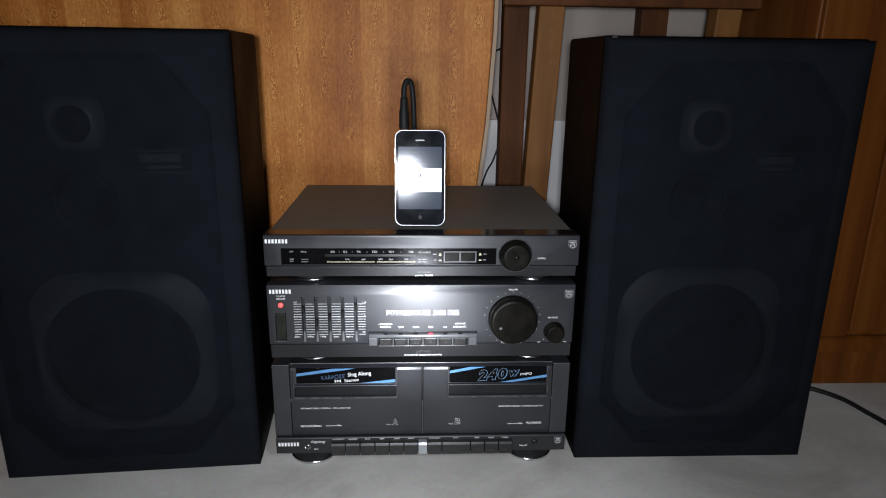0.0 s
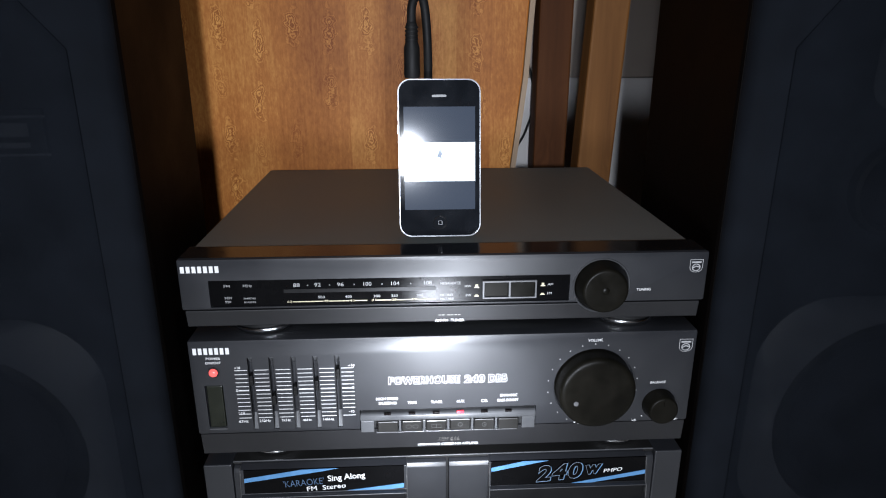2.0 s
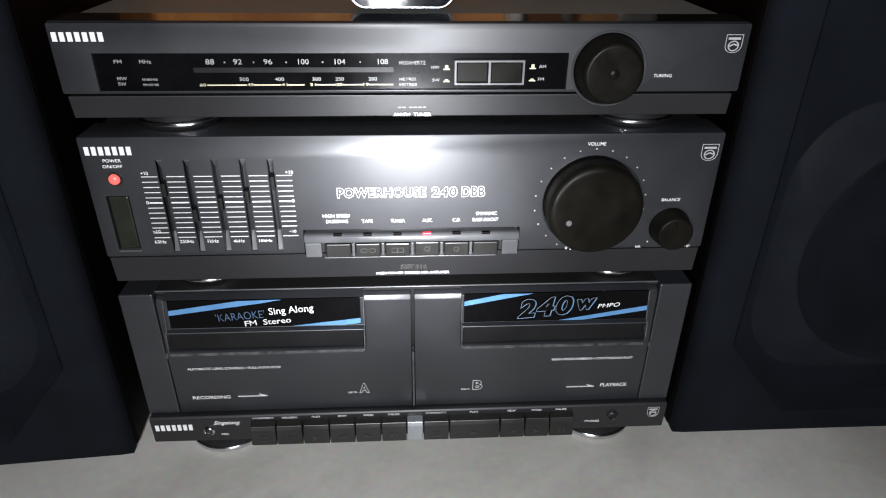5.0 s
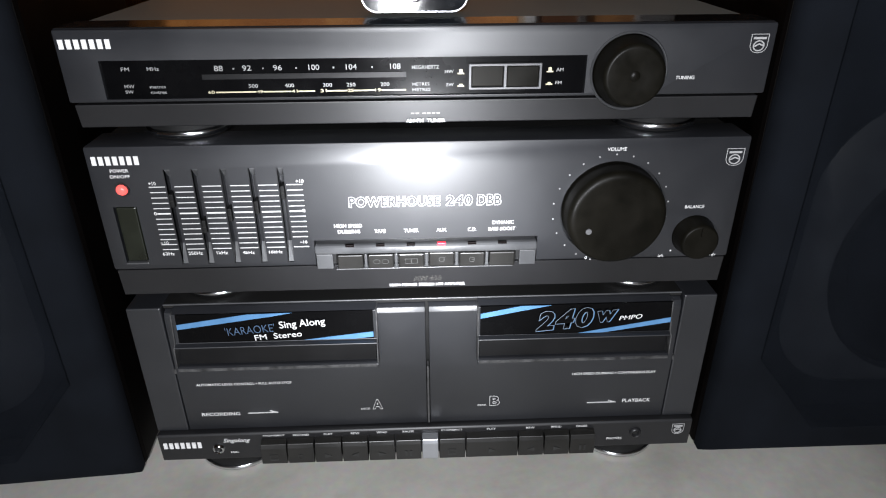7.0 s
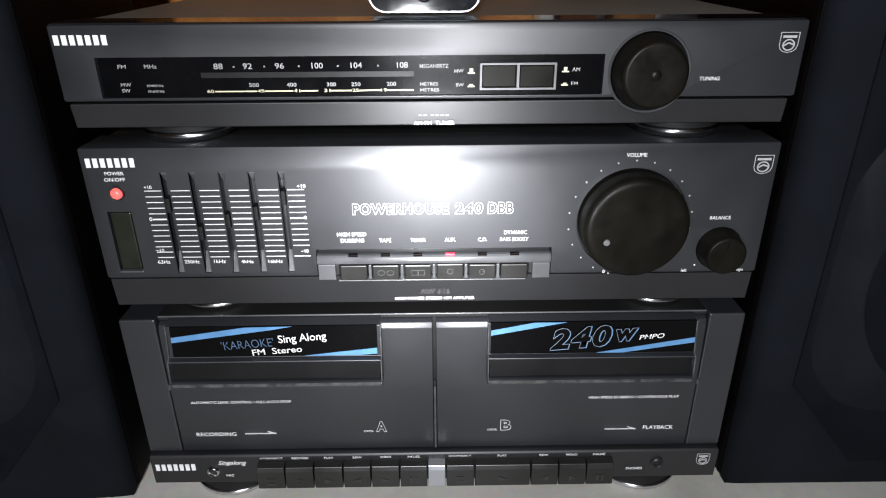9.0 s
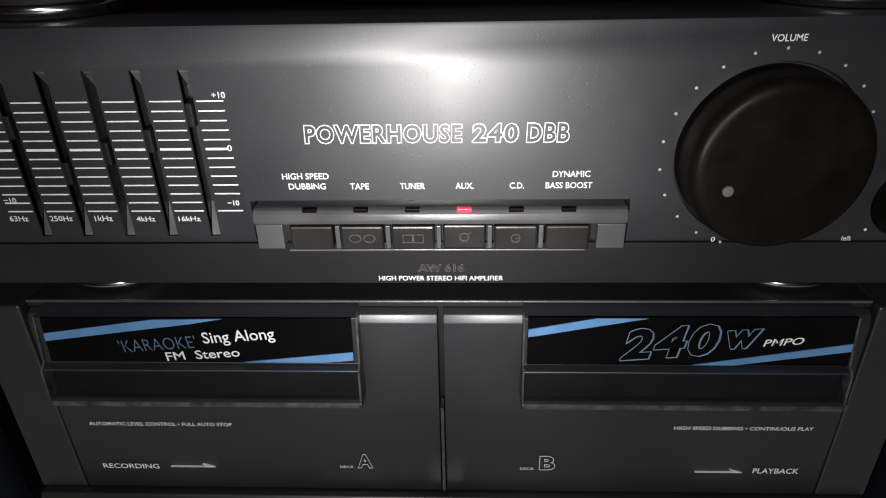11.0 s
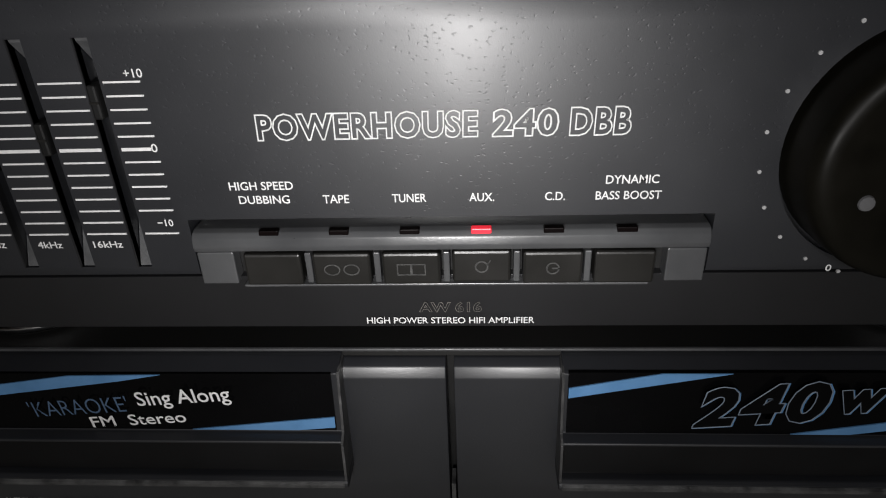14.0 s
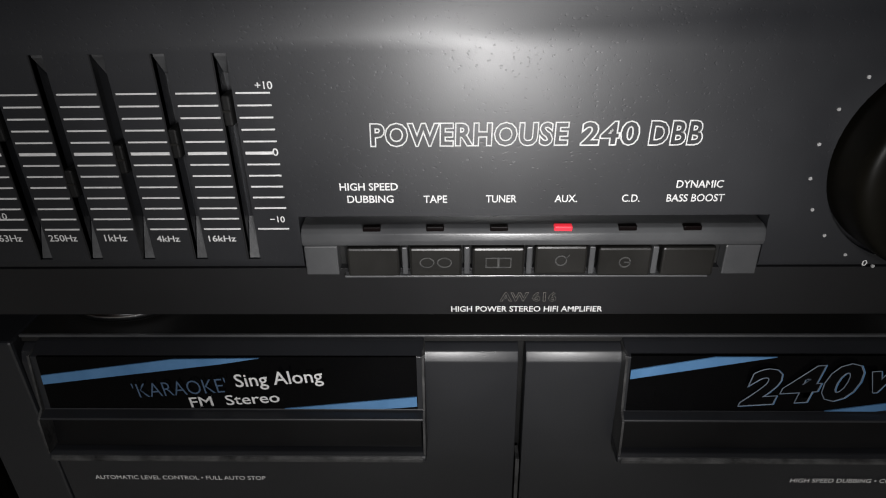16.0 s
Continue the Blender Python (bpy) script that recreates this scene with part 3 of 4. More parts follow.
def small_table():
    t = thing("wooden_table", (0.36, 1.15, 0), "small wooden table with dark back legs and pale varnished front legs", "table")
    for x in (0.0, 0.282):
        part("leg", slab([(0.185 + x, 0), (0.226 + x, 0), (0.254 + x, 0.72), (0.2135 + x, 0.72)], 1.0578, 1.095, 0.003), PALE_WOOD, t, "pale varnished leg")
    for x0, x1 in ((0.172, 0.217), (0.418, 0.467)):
        part("leg", rbox(x0, x1, 1.2, 1.24, 0, 0.72, 0.003), DARK_WOOD, t, "dark brown leg")
    part("apron", rbox(0.15, 0.55, 1.036, 1.0574, 0.6, 0.72, 0.003), DARK_WOOD, t, "dark brown front apron")
    part("apron", rbox(0.16, 0.55, 1.241, 1.258, 0.64, 0.72, 0.003), DARK_WOOD, t, "dark brown rear apron")
    part("tabletop", rbox(0.14, 0.57, 1.03, 1.26, 0.7202, 0.745, 0.004), DARK_WOOD, t)


small_table()


def wall_cord():
    c = thing("wall_cord", (0.18, 1.25, 0), "thin black cord hanging against the white wall", "cord")
    part("cord", tube([(0.2, 1.255, 0.55), (0.18, 1.256, 0.541), (0.166, 1.256, 0.535), (0.152, 1.257, 0.528), (0.158, 1.258, 0.47), (0.18, 1.257, 0.385), (0.17, 1.256, 0.335), (0.152, 1.256, 0.295), (0.13, 1.25, 0.2), (0.11, 1.24, 0.003)], 0.0018), RUBBER, c)


wall_cord()


def cabinet():
    c = thing("cabinet", (0.95, 0.96, 0), "tall reddish-brown varnished wooden cabinet with a moulded base", "cabinet")
    part("body", rbox(0.6, 1.5, 0.966, 1.4, 0.0, 1.6, 0.003), RED_WOOD, c)
    part("plinth", rbox(0.605, 1.49, 0.955, 0.9655, 0.0, 0.062, 0.002), RED_WOOD, c)
    part("base_moulding", prism([(0.966, 0.0622), (0.948, 0.0622), (0.948, 0.074), (0.952, 0.082), (0.957, 0.086), (0.966, 0.086)], 0.6, 1.495, 0.0008), RED_WOOD, c, "moulded strip above the plinth")
    part("stile", rbox(0.602, 0.73, 0.955, 0.9655, 0.0865, 1.58, 0.002), RED_WOOD, c)
    d = part("door", rbox(0.735, 1.48, 0.957, 0.9655, 0.095, 1.57, 0.002), RED_WOOD, c)
    part("panel", rbox(0.81, 1.4, 0.952, 0.9568, 0.17, 1.5, 0.002), RED_WOOD, d, "raised door panel")


cabinet()


def floor_cord():
    c = thing("power_cord", (0.69, 0.9, 0), "black power cord lying on the floor beside the speaker", "cord")
    part("cord", tube([(0.5, 0.965, 0.2), (0.52, 0.962, 0.03), (0.6, 0.945, 0.0036), (0.66, 0.938, 0.0036), (0.7, 0.9, 0.0036), (0.717, 0.845, 0.0036), (0.74, 0.78, 0.0036), (0.82, 0.72, 0.0036), (1.0, 0.66, 0.0036)], 0.0035), RUBBER, c)


floor_cord()


# ---- loudspeakers ----
def loudspeaker():
    """Front at y = 0, middle at x = 0, standing on z = 0."""
    s = thing("loudspeaker", (0, 0, 0), "large black floor-standing loudspeaker with a dark cloth grille", "loudspeaker", "pair of loudspeakers")
    W, H = 0.157, 0.549
    part("cabinet_box", cut(rbox(-W, W, 0.0205, 0.195, 0.0, H, 0.004), rbox(-0.135, 0.135, 0.0, 0.04, 0.02, H - 0.02)), VINYL, s)
    baffle = part("baffle", rbox(-0.135, 0.135, 0.03, 0.0398, 0.02, H - 0.02), BAFFLE, s)
    # the grille's frame with its sloping edge
    oct_ = [(-0.128, 0.098), (-0.128, 0.455), (-0.078, 0.517), (0.078, 0.517), (0.128, 0.455), (0.128, 0.098), (0.078, 0.036), (-0.078, 0.036)]
    rect = [(-W + 0.02, 0.14), (-W + 0.02, 0.42), (-W + 0.02, H - 0.014), (W - 0.02, H - 0.014), (W - 0.02, 0.42), (W - 0.02, 0.14), (W - 0.02, 0.012), (-W + 0.02, 0.012)]
    G = W - 0.001
    outer = [(-G, 0.14), (-G, 0.42), (-G, H - 0.002), (G, H - 0.002), (G, 0.42), (G, 0.14), (G, 0.002), (-G, 0.002)]
    shoulder = [(x * 0.965, 0.2745 + (z - 0.2745) * 0.98) for x, z in outer]
    bm = bmesh.new()
    rows = [[bm.verts.new((x, y, z)) for x, z in o] for o, y in ((outer, 0.0202), (outer, 0.0125), (shoulder, 0.0062), (rect, 0.0034), (oct_, 0.0034), (oct_, 0.021))]
    for a, b in zip(rows, rows[1:] + rows[:1]):
        for k in range(8):
            bm.faces.new((a[k], a[(k + 1) % 8], b[(k + 1) % 8], b[k]))
    bmesh.ops.bevel(bm, geom=[e for e in bm.edges if all(v.co.y < 0.02 for v in e.verts) and e.calc_face_angle(0) > 0.3], offset=0.004, segments=2, affect="EDGES", profile=0.5)
    part("grille_frame", bm, FRAME, s, smooth=50)
    part("grille_cloth", slab([(x * 1.03, 0.2765 + (z - 0.2765) * 1.02) for x, z in oct_], 0.0012, 0.0018), CLOTH, s, "thin black see-through cloth")
    tw = part("tweeter", sloped_ring(round_outline(-0.054, 0.01, 0.414, 0.478, 0.02, 6), [(-0.022 + 0.021 * math.cos(2 * math.pi * (k + 0.5) / 28), 0.446 + 0.021 * math.sin(2 * math.pi * (k + 0.5) / 28)) for k in range(28)], 0.027, 0.017, 0.0298), TRIM, s, "tweeter with a rounded square trim", smooth=50)
    part("dome", turned([(0.021, 0.029), (0.017, 0.024), (0.01, 0.02), (0, 0.0185)], -0.022, 0.446, 32), CONE, tw, smooth=60)
    mid = part("midrange", turned([(0.036, 0.0298), (0.036, 0.021), (0.033, 0.019), (0.029, 0.021), (0.028, 0.0298)], -0.022, 0.356, 40), RUBBER, s, smooth=40)
    part("cone", turned([(0.028, 0.0225), (0.012, 0.0292), (0.01, 0.026), (0, 0.024)], -0.022, 0.356, 40), CONE, mid, smooth=50)
    wf = part("woofer", sloped_ring(round_outline(-0.108, 0.108, 0.052, 0.268, 0.06, 9), [(0.092 * math.cos(2 * math.pi * (k + 0.5) / 40), 0.16 + 0.092 * math.sin(2 * math.pi * (k + 0.5) / 40)) for k in range(40)], 0.0285, 0.0155, 0.0298), TRIM, s, "woofer with a rounded square trim", smooth=50)
    part("surround", turned([(0.092, 0.026), (0.086, 0.019), (0.078, 0.019), (0.072, 0.026)], 0, 0.16, 48), RUBBER, wf, smooth=60)
    part("cone", turned([(0.072, 0.0255), (0.034, 0.0292), (0.033, 0.028), (0.02, 0.0225), (0, 0.0205)], 0, 0.16, 48), CONE, wf, smooth=60)
    plate = part("badge", slab([(0.036, 0.388), (0.1, 0.388), (0.1, 0.42), (0.036, 0.42)], 0.025, 0.0298), BAFFLE, s)
    for z0, z1, x0, x1 in ((0.4145, 0.416, 0.034, 0.102), (0.389, 0.3905, 0.034, 0.102), (0.402, 0.411, 0.044, 0.09), (0.3945, 0.398, 0.05, 0.09)):
        part("badge_line", rbox(x0, x1, 0.0242, 0.0252, z0, z1), TRIM, plate)
    return s


speaker = loudspeaker()
speaker.matrix_basis = pose(-0.3445, 0.7242, 0, 0, 0, 4.1)
right_speaker = copy_thing(speaker, pose(0.3868, 0.7385, 0, 0, 0, -0.2))
part("chip", rbox(-0.151, -0.145, 0.0085, 0.0125, 0.5462, 0.5474, 0.0004), WORN, right_speaker, "pale chipped spot on the top edge")

# ---- the stereo stack ----
X0, X1, YF = -0.165, 0.2123, 0.737      # sides and front plane of all three units
YB = 1.055


def feet(t, z0, z1, xs, y, r):
    """Round feet with a bright rim."""
    for x in xs:
        for yy in (y, 0.985):
            f = part("foot", turned([(0, z0), (r * 0.93, z0), (r * 0.96, z0 + 0.001), (r * 0.96, z1 - 0.001), (r * 0.8, z1), (0, z1)], x, 0, 40, "z", yy), RUBBER, t, "round black foot", smooth=40)
            h = (z1 - z0)
            part("rim", turned([(r * 0.965, z0 + 0.0012), (r * 1.0, z0 + 0.0014), (r * 1.02, z0 + 0.0032), (r * 1.0, z0 + 0.005), (r * 0.965, z0 + 0.0052)], x, 0, 40, "z", yy), CHROME, f, "bright chrome rim", smooth=70)


def knob(t, name, x, z, r, rf, out, label, recess=0.004):
    """A round knob with a skirt, a rounded front edge and a pointer."""
    k = part(name, turned([(r, YF + recess), (r * 0.995, YF - 0.002), (rf * 1.03, YF - out + 0.0045), (rf * 1.015, YF - out + 0.0024), (rf * 0.98, YF - out + 0.001), (rf * 0.92, YF - out + 0.0002), (rf * 0.86, YF - out), (rf * 0.45, YF - out + 0.0007), (0, YF - out + 0.0009)], x, z, 64), KNOB, t, label, smooth=40)
    return k


def tuner():
    t = thing("radio_tuner", (0.0237, 0.88, 0.257), "flat charcoal hi-fi radio tuner on top of the stack", "tuner")
    zt, zb = 0.3195, 0.2665
    part("case", rbox(X0 + 0.003, X1 - 0.003, 0.765, YB, zb, zt - 0.0012, 0.0012), LIT_CASE, t, "black painted steel case, its tone set by the light it gets")
    part("top_strip", rbox(X0 + 0.0005, X1 - 0.0005, 0.7385, 0.7645, zt - 0.004, zt, 0.0008), GLOSS, t, "glossy black front strip of the top")
    part("chipped_corner", rbox(X0 + 0.0002, X0 + 0.009, 0.7655, 0.7685, zt - 0.0016, zt - 0.0009, 0.0003), WORN, t, "pale chipped paint")
    face = rbox(X0, X1 + 0.0008, YF, 0.7645, 0.281, zt - 0.0006, 0.0014)
    face = cut(face, rbox(-0.1447, 0.1123, 0.73, YF + 0.0025, 0.2828, 0.3031), turned([(0, 0.73), (0.0199, 0.73), (0.0199, YF + 0.006), (0, YF + 0.006)], 0.1355, 0.2941, 56))
    panel = part("front_panel", face, FACE, t, smooth=25)
    band = part("lower_band", prism([(0.7645, 0.2795), (YF + 0.0022, 0.2795), (YF + 0.0042, zb), (0.7645, zb)], X0 + 0.0012, X1 - 0.0012, 0.0006), BAND, t)
    yw = YF + 0.0014
    dial = part("dial_window", rbox(-0.1445, 0.1121, yw, YF + 0.0024, 0.283, 0.3029), DIAL, t, "smoked black tuning scale")
    part("pointer_track", rbox(-0.093, 0.0153, yw - 0.0003, yw + 0.0002, 0.2925, 0.2952), PANE, dial)
    for s, a, b, c, d in (("FM", -0.1345, 0.2974, -0.1302, 0.2994), ("MHz", -0.1211, 0.2974, -0.1147, 0.2994), ("MW", -0.1346, 0.2884, -0.1293, 0.2903), ("SW", -0.1346, 0.2855, -0.1303, 0.2873),
                          ("metres", -0.1213, 0.2882, -0.113, 0.2896), ("metres", -0.1213, 0.2853, -0.113, 0.2867), ("88", -0.0861, 0.2968, -0.0814, 0.2997), ("92", -0.0713, 0.2968, -0.0666, 0.2997),
                          ("96", -0.0551, 0.2968, -0.0504, 0.2997), ("100", -0.0365, 0.2968, -0.0307, 0.2997), ("104", -0.0167, 0.2968, -0.0109, 0.2997), ("108", 0.0068, 0.2968, 0.0124, 0.2997),
                          ("MEGAHERTZ", 0.0184, 0.2966, 0.0331, 0.2986), ("500", -0.0692, 0.2878, -0.0642, 0.2898), ("400", -0.05, 0.2878, -0.045, 0.2898), ("300", -0.0296, 0.2878, -0.0247, 0.2898),
                          ("250", -0.0169, 0.2878, -0.0122, 0.2898), ("200", 0.0013, 0.2878, 0.0061, 0.2898), ("METRES", 0.0184, 0.2878, 0.0277, 0.2894), ("METRES", 0.0184, 0.2848, 0.0282, 0.2864),
                          ("MW", 0.036, 0.2942, 0.0408, 0.2959), ("SW", 0.0368, 0.2872, 0.0409, 0.2889), ("AM", 0.0963, 0.2944, 0.1003, 0.2963), ("FM", 0.0963, 0.2874, 0.0997, 0.2892)):
        words(s, a, b, c, d, yw, dial, DIAL_PRINT)
    for s, a, c in (("60", -0.0911, -0.0876), ("49", -0.0652, -0.0619), ("41", -0.0467, -0.0434), ("31", -0.0311, -0.0278), ("25", -0.0165, -0.0132), ("19", -0.0017, 0.0014)):
        words(s, a, 0.2849, c, 0.2866, yw, dial, CREAM)
    for a, c in ((-0.087, -0.0655), (-0.0616, -0.047), (-0.0431, -0.0341), (-0.0275, -0.0168), (-0.0129, -0.002), (0.0017, 0.015)):
        stroke(a, 0.2853, c, 0.286, yw, dial, CREAM)
    for x in (-0.0763, -0.0608, -0.0433, -0.0236, -0.0032):
        stroke(x, 0.2976, x + 0.0008, 0.2984, yw, dial, DIAL_PRINT, name="printed_dot")
    for x, z, tall in ((0.0429, 0.2936, 1), (0.0429, 0.2869, 0), (0.0911, 0.294, 1), (0.0911, 0.2872, 0)):
        out = [(x, z), (x + 0.0036, z), (x + 0.0036, z + 0.0007), (x + 0.0027, z + 0.0007), (x + 0.0027, z + (0.0026 if tall else 0.0015)), (x + 0.0009, z + (0.0026 if tall else 0.0015)), (x + 0.0009, z + 0.0007), (x, z + 0.0007)]
        part("switch_symbol", slab(out, yw - 0.0003, yw + 0.0002), CREAM, dial)
    frame_ = cut(rbox(0.0489, 0.0882, YF - 0.0006, yw + 0.0004, 0.2855, 0.2992, 0.0002), rbox(0.0501, 0.0679, YF - 0.01, YF + 0.004, 0.2866, 0.2981), rbox(0.0692, 0.087, YF - 0.01, YF + 0.004, 0.2866, 0.2981))
    bez = part("button_bezel", frame_, SILVER, t, "silver bezel round two push buttons")
    for a, c in ((0.0504, 0.0676), (0.0695, 0.0867)):
        part("push_button", rbox(a, c, YF - 0.0004 if a > 0.06 else YF + 0.0006, yw + 0.0003, 0.2869, 0.2978, 0.0005), KNOB, bez)
    k = knob(t, "tuning_knob", 0.1355, 0.2941, 0.0193, 0.0166, 0.0125, "round black tuning knob", 0.005)
    part("centre_dimple", turned([(0, YF - 0.0126), (0.0022, YF - 0.0122), (0.003, YF - 0.0115)], 0.1355, 0.2941, 24), KNOB, k, smooth=60)
    part("knob_ring", turned([(0.0199, YF + 0.001), (0.0199, YF - 0.0008), (0.0206, YF - 0.0012), (0.0212, YF - 0.0005), (0.0213, YF + 0.0005)], 0.1355, 0.2941, 64), RIDGE, t, smooth=70)
    words("TUNING", 0.1618, 0.2895, 0.1722, 0.2914, YF, panel)
    bars(-0.1626, 0.3092, -0.135, 0.314, 7, YF, panel)
    shield(0.1994, 0.303, 0.209, 0.313, YF, panel)
    words("AM\u2022FM  TUNER", 0.0146, 0.267, 0.0362, 0.2692, YF + 0.0024, band)
    for k in range(6):
        stroke(0.0172 + k * 0.0026 + (0.0012 if k > 1 else 0), 0.2716, 0.0191 + k * 0.0026 + (0.0012 if k > 1 else 0), 0.2742, YF + 0.0036, band, FAINT, name="faint_block")
    feet(t, 0.2572, 0.2663, (-0.114, 0.1635), 0.77, 0.025)
    return t


tuner()


def amplifier():
    a = thing("amplifier", (0.0237, 0.88, 0.151), "charcoal hi-fi amplifier with equalizer sliders and a large volume knob", "amplifier")
    zt, zm, zb = 0.2568, 0.179, 0.16
    part("case", rbox(X0 + 0.003, X1 - 0.003, 0.765, YB, zb, zt - 0.001, 0.0012), SHADED_CASE, a, "black painted steel case, its tone set by the light it gets")
    SL = (-0.1214, -0.1059, -0.0899, -0.0739, -0.0579)
    cuts = [rbox(x - 0.0017, x + 0.0017, 0.73, YF + 0.006, 0.1822, 0.2428) for x in SL]
    cuts += [rbox(-0.1562, -0.1428, 0.73, YF + 0.004, 0.1838, 0.2205), rbox(-0.0431, 0.0921, 0.73, YF + 0.008, 0.1768, 0.1962)]
    cuts += [turned([(0, 0.73), (0.031, 0.73), (0.031, YF + 0.003), (0, YF + 0.003)], 0.1358, 0.2122, 64), turned([(0, 0.73), (0.0131, 0.73), (0.0131, YF + 0.003), (0, YF + 0.003)], 0.1882, 0.1945, 48)]
    panel = part("front_panel", cut(rbox(X0, X1, YF, 0.7645, zm, zt, 0.0016), *cuts), FACE, a, smooth=25)
    band = part("lower_band", prism([(0.7645, zm - 0.0008), (YF + 0.0012, zm - 0.0008), (YF + 0.0012, zm - 0.0012), (YF + 0.003, zb), (0.7645, zb)], X0 + 0.0012, X1 - 0.0012, 0.0003), BAND, a)
    bars(-0.1615, 0.246, -0.1342, 0.2511, 7, YF, panel)
    shield(0.1989, 0.239, 0.2092, 0.2496, YF, panel)
    for s, b, c, d, e in (("POWER", -0.1527, 0.2416, -0.1424, 0.2436), ("ON/OFF", -0.1536, 0.2381, -0.1424, 0.2401), ("VOLUME", 0.129, 0.2492, 0.1401, 0.2514), ("BALANCE", 0.18, 0.2123, 0.1918, 0.2144),
                          ("left", 0.1684, 0.1796, 0.1718, 0.1815), ("right", 0.2011, 0.1793, 0.2048, 0.1815), ("0", 0.1224, 0.1793, 0.1239, 0.1812), ("10", 0.1458, 0.1793, 0.148, 0.1812),
                          ("63Hz", -0.1338, 0.1884, -0.1268, 0.1906), ("250Hz", -0.1186, 0.1884, -0.1101, 0.1906), ("1kHz", -0.1018, 0.1884, -0.0951, 0.1906), ("4kHz", -0.0862, 0.1882, -0.0793, 0.1902), ("16kHz", -0.0706, 0.1882, -0.0625, 0.1902),
                          ("+10", -0.1331, 0.2336, -0.1289, 0.2357), ("+10", -0.0499, 0.2334, -0.0453, 0.2355), ("\u221210", -0.1336, 0.1958, -0.1289, 0.1978), ("\u221210", -0.0513, 0.1944, -0.0471, 0.1964),
                          ("0", -0.1336, 0.2148, -0.132, 0.217), ("0", -0.0478, 0.2149, -0.0462, 0.2171),
                          ("HIGH SPEED", -0.0302, 0.2043, -0.0137, 0.2066), ("DUBBING", -0.0283, 0.2005, -0.0151, 0.2028), ("TAPE", -0.0065, 0.2004, 0.0002, 0.2027), ("TUNER", 0.0112, 0.2004, 0.0199, 0.2027),
                          ("AUX.", 0.0307, 0.2004, 0.037, 0.2027), ("C.D.", 0.0496, 0.2004, 0.0546, 0.2027), ("DYNAMIC", 0.0643, 0.2046, 0.0772, 0.2069), ("BASS BOOST", 0.0621, 0.2004, 0.0782, 0.2027)):
        words(s, b, c, d, e, YF, panel)
    words("POWERHOUSE", -0.0207, 0.2171, 0.0333, 0.2241, YF, panel, WHITE, 0.025, shear=0.03, fat=0.042, gap=1.12)
    words("240", 0.0363, 0.217, 0.0523, 0.2242, YF, panel, WHITE, 0.025, shear=0.03, fat=0.042, gap=1.12)
    words("DBB", 0.0546, 0.217, 0.0692, 0.2242, YF, panel, WHITE, 0.025, shear=0.03, fat=0.042, gap=1.12)
    words("HIGH POWER STEREO HIFI AMPLIFIER", 0.001, 0.1619, 0.0483, 0.164, YF + 0.0018, band)
    words("AW 616", 0.0161, 0.166, 0.0336, 0.1694, YF + 0.0014, band, FAINT, 0.012, fat=0.02)
    # equalizer
    for k, x in enumerate(SL):
        part("slot_ramp", prism([(YF + 0.0055, 0.194), (YF + 0.0055, 0.1825), (YF + 0.0004, 0.1825), (YF + 0.0012, 0.1845)], x - 0.0015, x + 0.0015), RAMP, panel, "grey ramp at the foot of a slider slot")
        part("slot_head", prism([(YF + 0.0055, 0.2427), (YF + 0.0004, 0.2427), (YF + 0.0006, 0.242), (YF + 0.0055, 0.2365)], x - 0.0015, x + 0.0015), RAMP, panel)
        part("slot_edge", rbox(x - 0.0021, x - 0.0017, YF - 0.0004, YF + 0.002, 0.1822, 0.2428), BAND, panel)
        z = (0.2242, 0.2074, 0.2146, 0.219, 0.228)[k]
        s = part("slider", rbox(x - 0.0012, x + 0.0012, YF - 0.0018, YF + 0.0055, z - 0.0042, z + 0.0042, 0.0006), RUBBER, a, "thin black equalizer slider")
        part("slider_line", rbox(x - 0.0011, x + 0.0011, YF - 0.002, YF - 0.0017, z - 0.0003, z + 0.0003), BUTTON, s)
    ends = [-0.1332] + [v for x in SL for v in (x - 0.0026, x + 0.0026)] + [-0.0462]
    for col in range(6):
        x0, x1 = ends[2 * col], ends[2 * col + 1]
        for i in range(13):
            if col == 5 and i == 11:
                continue
            z = 0.2325 - i * 0.00334
            h = 0.00042 if i == 5 else 0.00022
            last = x1 - (0.0016 if i == 5 and col == 5 else 0)
            first = x0 + (0.0016 if i == 5 and col == 0 else 0)
            stroke(first, z - h, last, z + h, YF, panel, name="scale_line")
    # power switch and lamp
    part("power_lamp", turned([(0.0032, YF + 0.001), (0.0031, YF - 0.001), (0.002, YF - 0.0022), (0, YF - 0.0026)], -0.1485, 0.2312, 24), RED_LAMP, a, "glowing red power lamp", smooth=60)
    part("lamp_collar", turned([(0.0032, YF + 0.001), (0.0033, YF - 0.0006), (0.0043, YF - 0.0008), (0.0045, YF + 0.001)], -0.1485, 0.2312, 32), BAND, a, smooth=60)
    rk = part("power_rocker", rbox(-0.1553, -0.1437, YF + 0.0005, YF + 0.0038, 0.1847, 0.2198, 0.0008), ROCKER, a, "dark glossy power switch")
    part("switch_sill", rbox(-0.1562, -0.1428, YF - 0.0008, YF + 0.0034, 0.1832, 0.1842, 0.0003), RIDGE, rk)
    # source buttons
    tray = part("button_tray", prism([(YF + 0.0078, 0.1929), (YF + 0.0014, 0.1929), (YF - 0.0004, 0.1924), (YF - 0.0014, 0.191), (YF - 0.0018, 0.1889), (YF - 0.0013, 0.1872), (YF + 0.0078, 0.1872)], -0.0427, 0.0917, 0.0003), RIDGE, a, "grey ridge above the source buttons", smooth=50)
    part("tray_back", rbox(-0.0425, 0.0915, YF + 0.004, YF + 0.0078, 0.177, 0.187), RECESS_SHADE, tray)
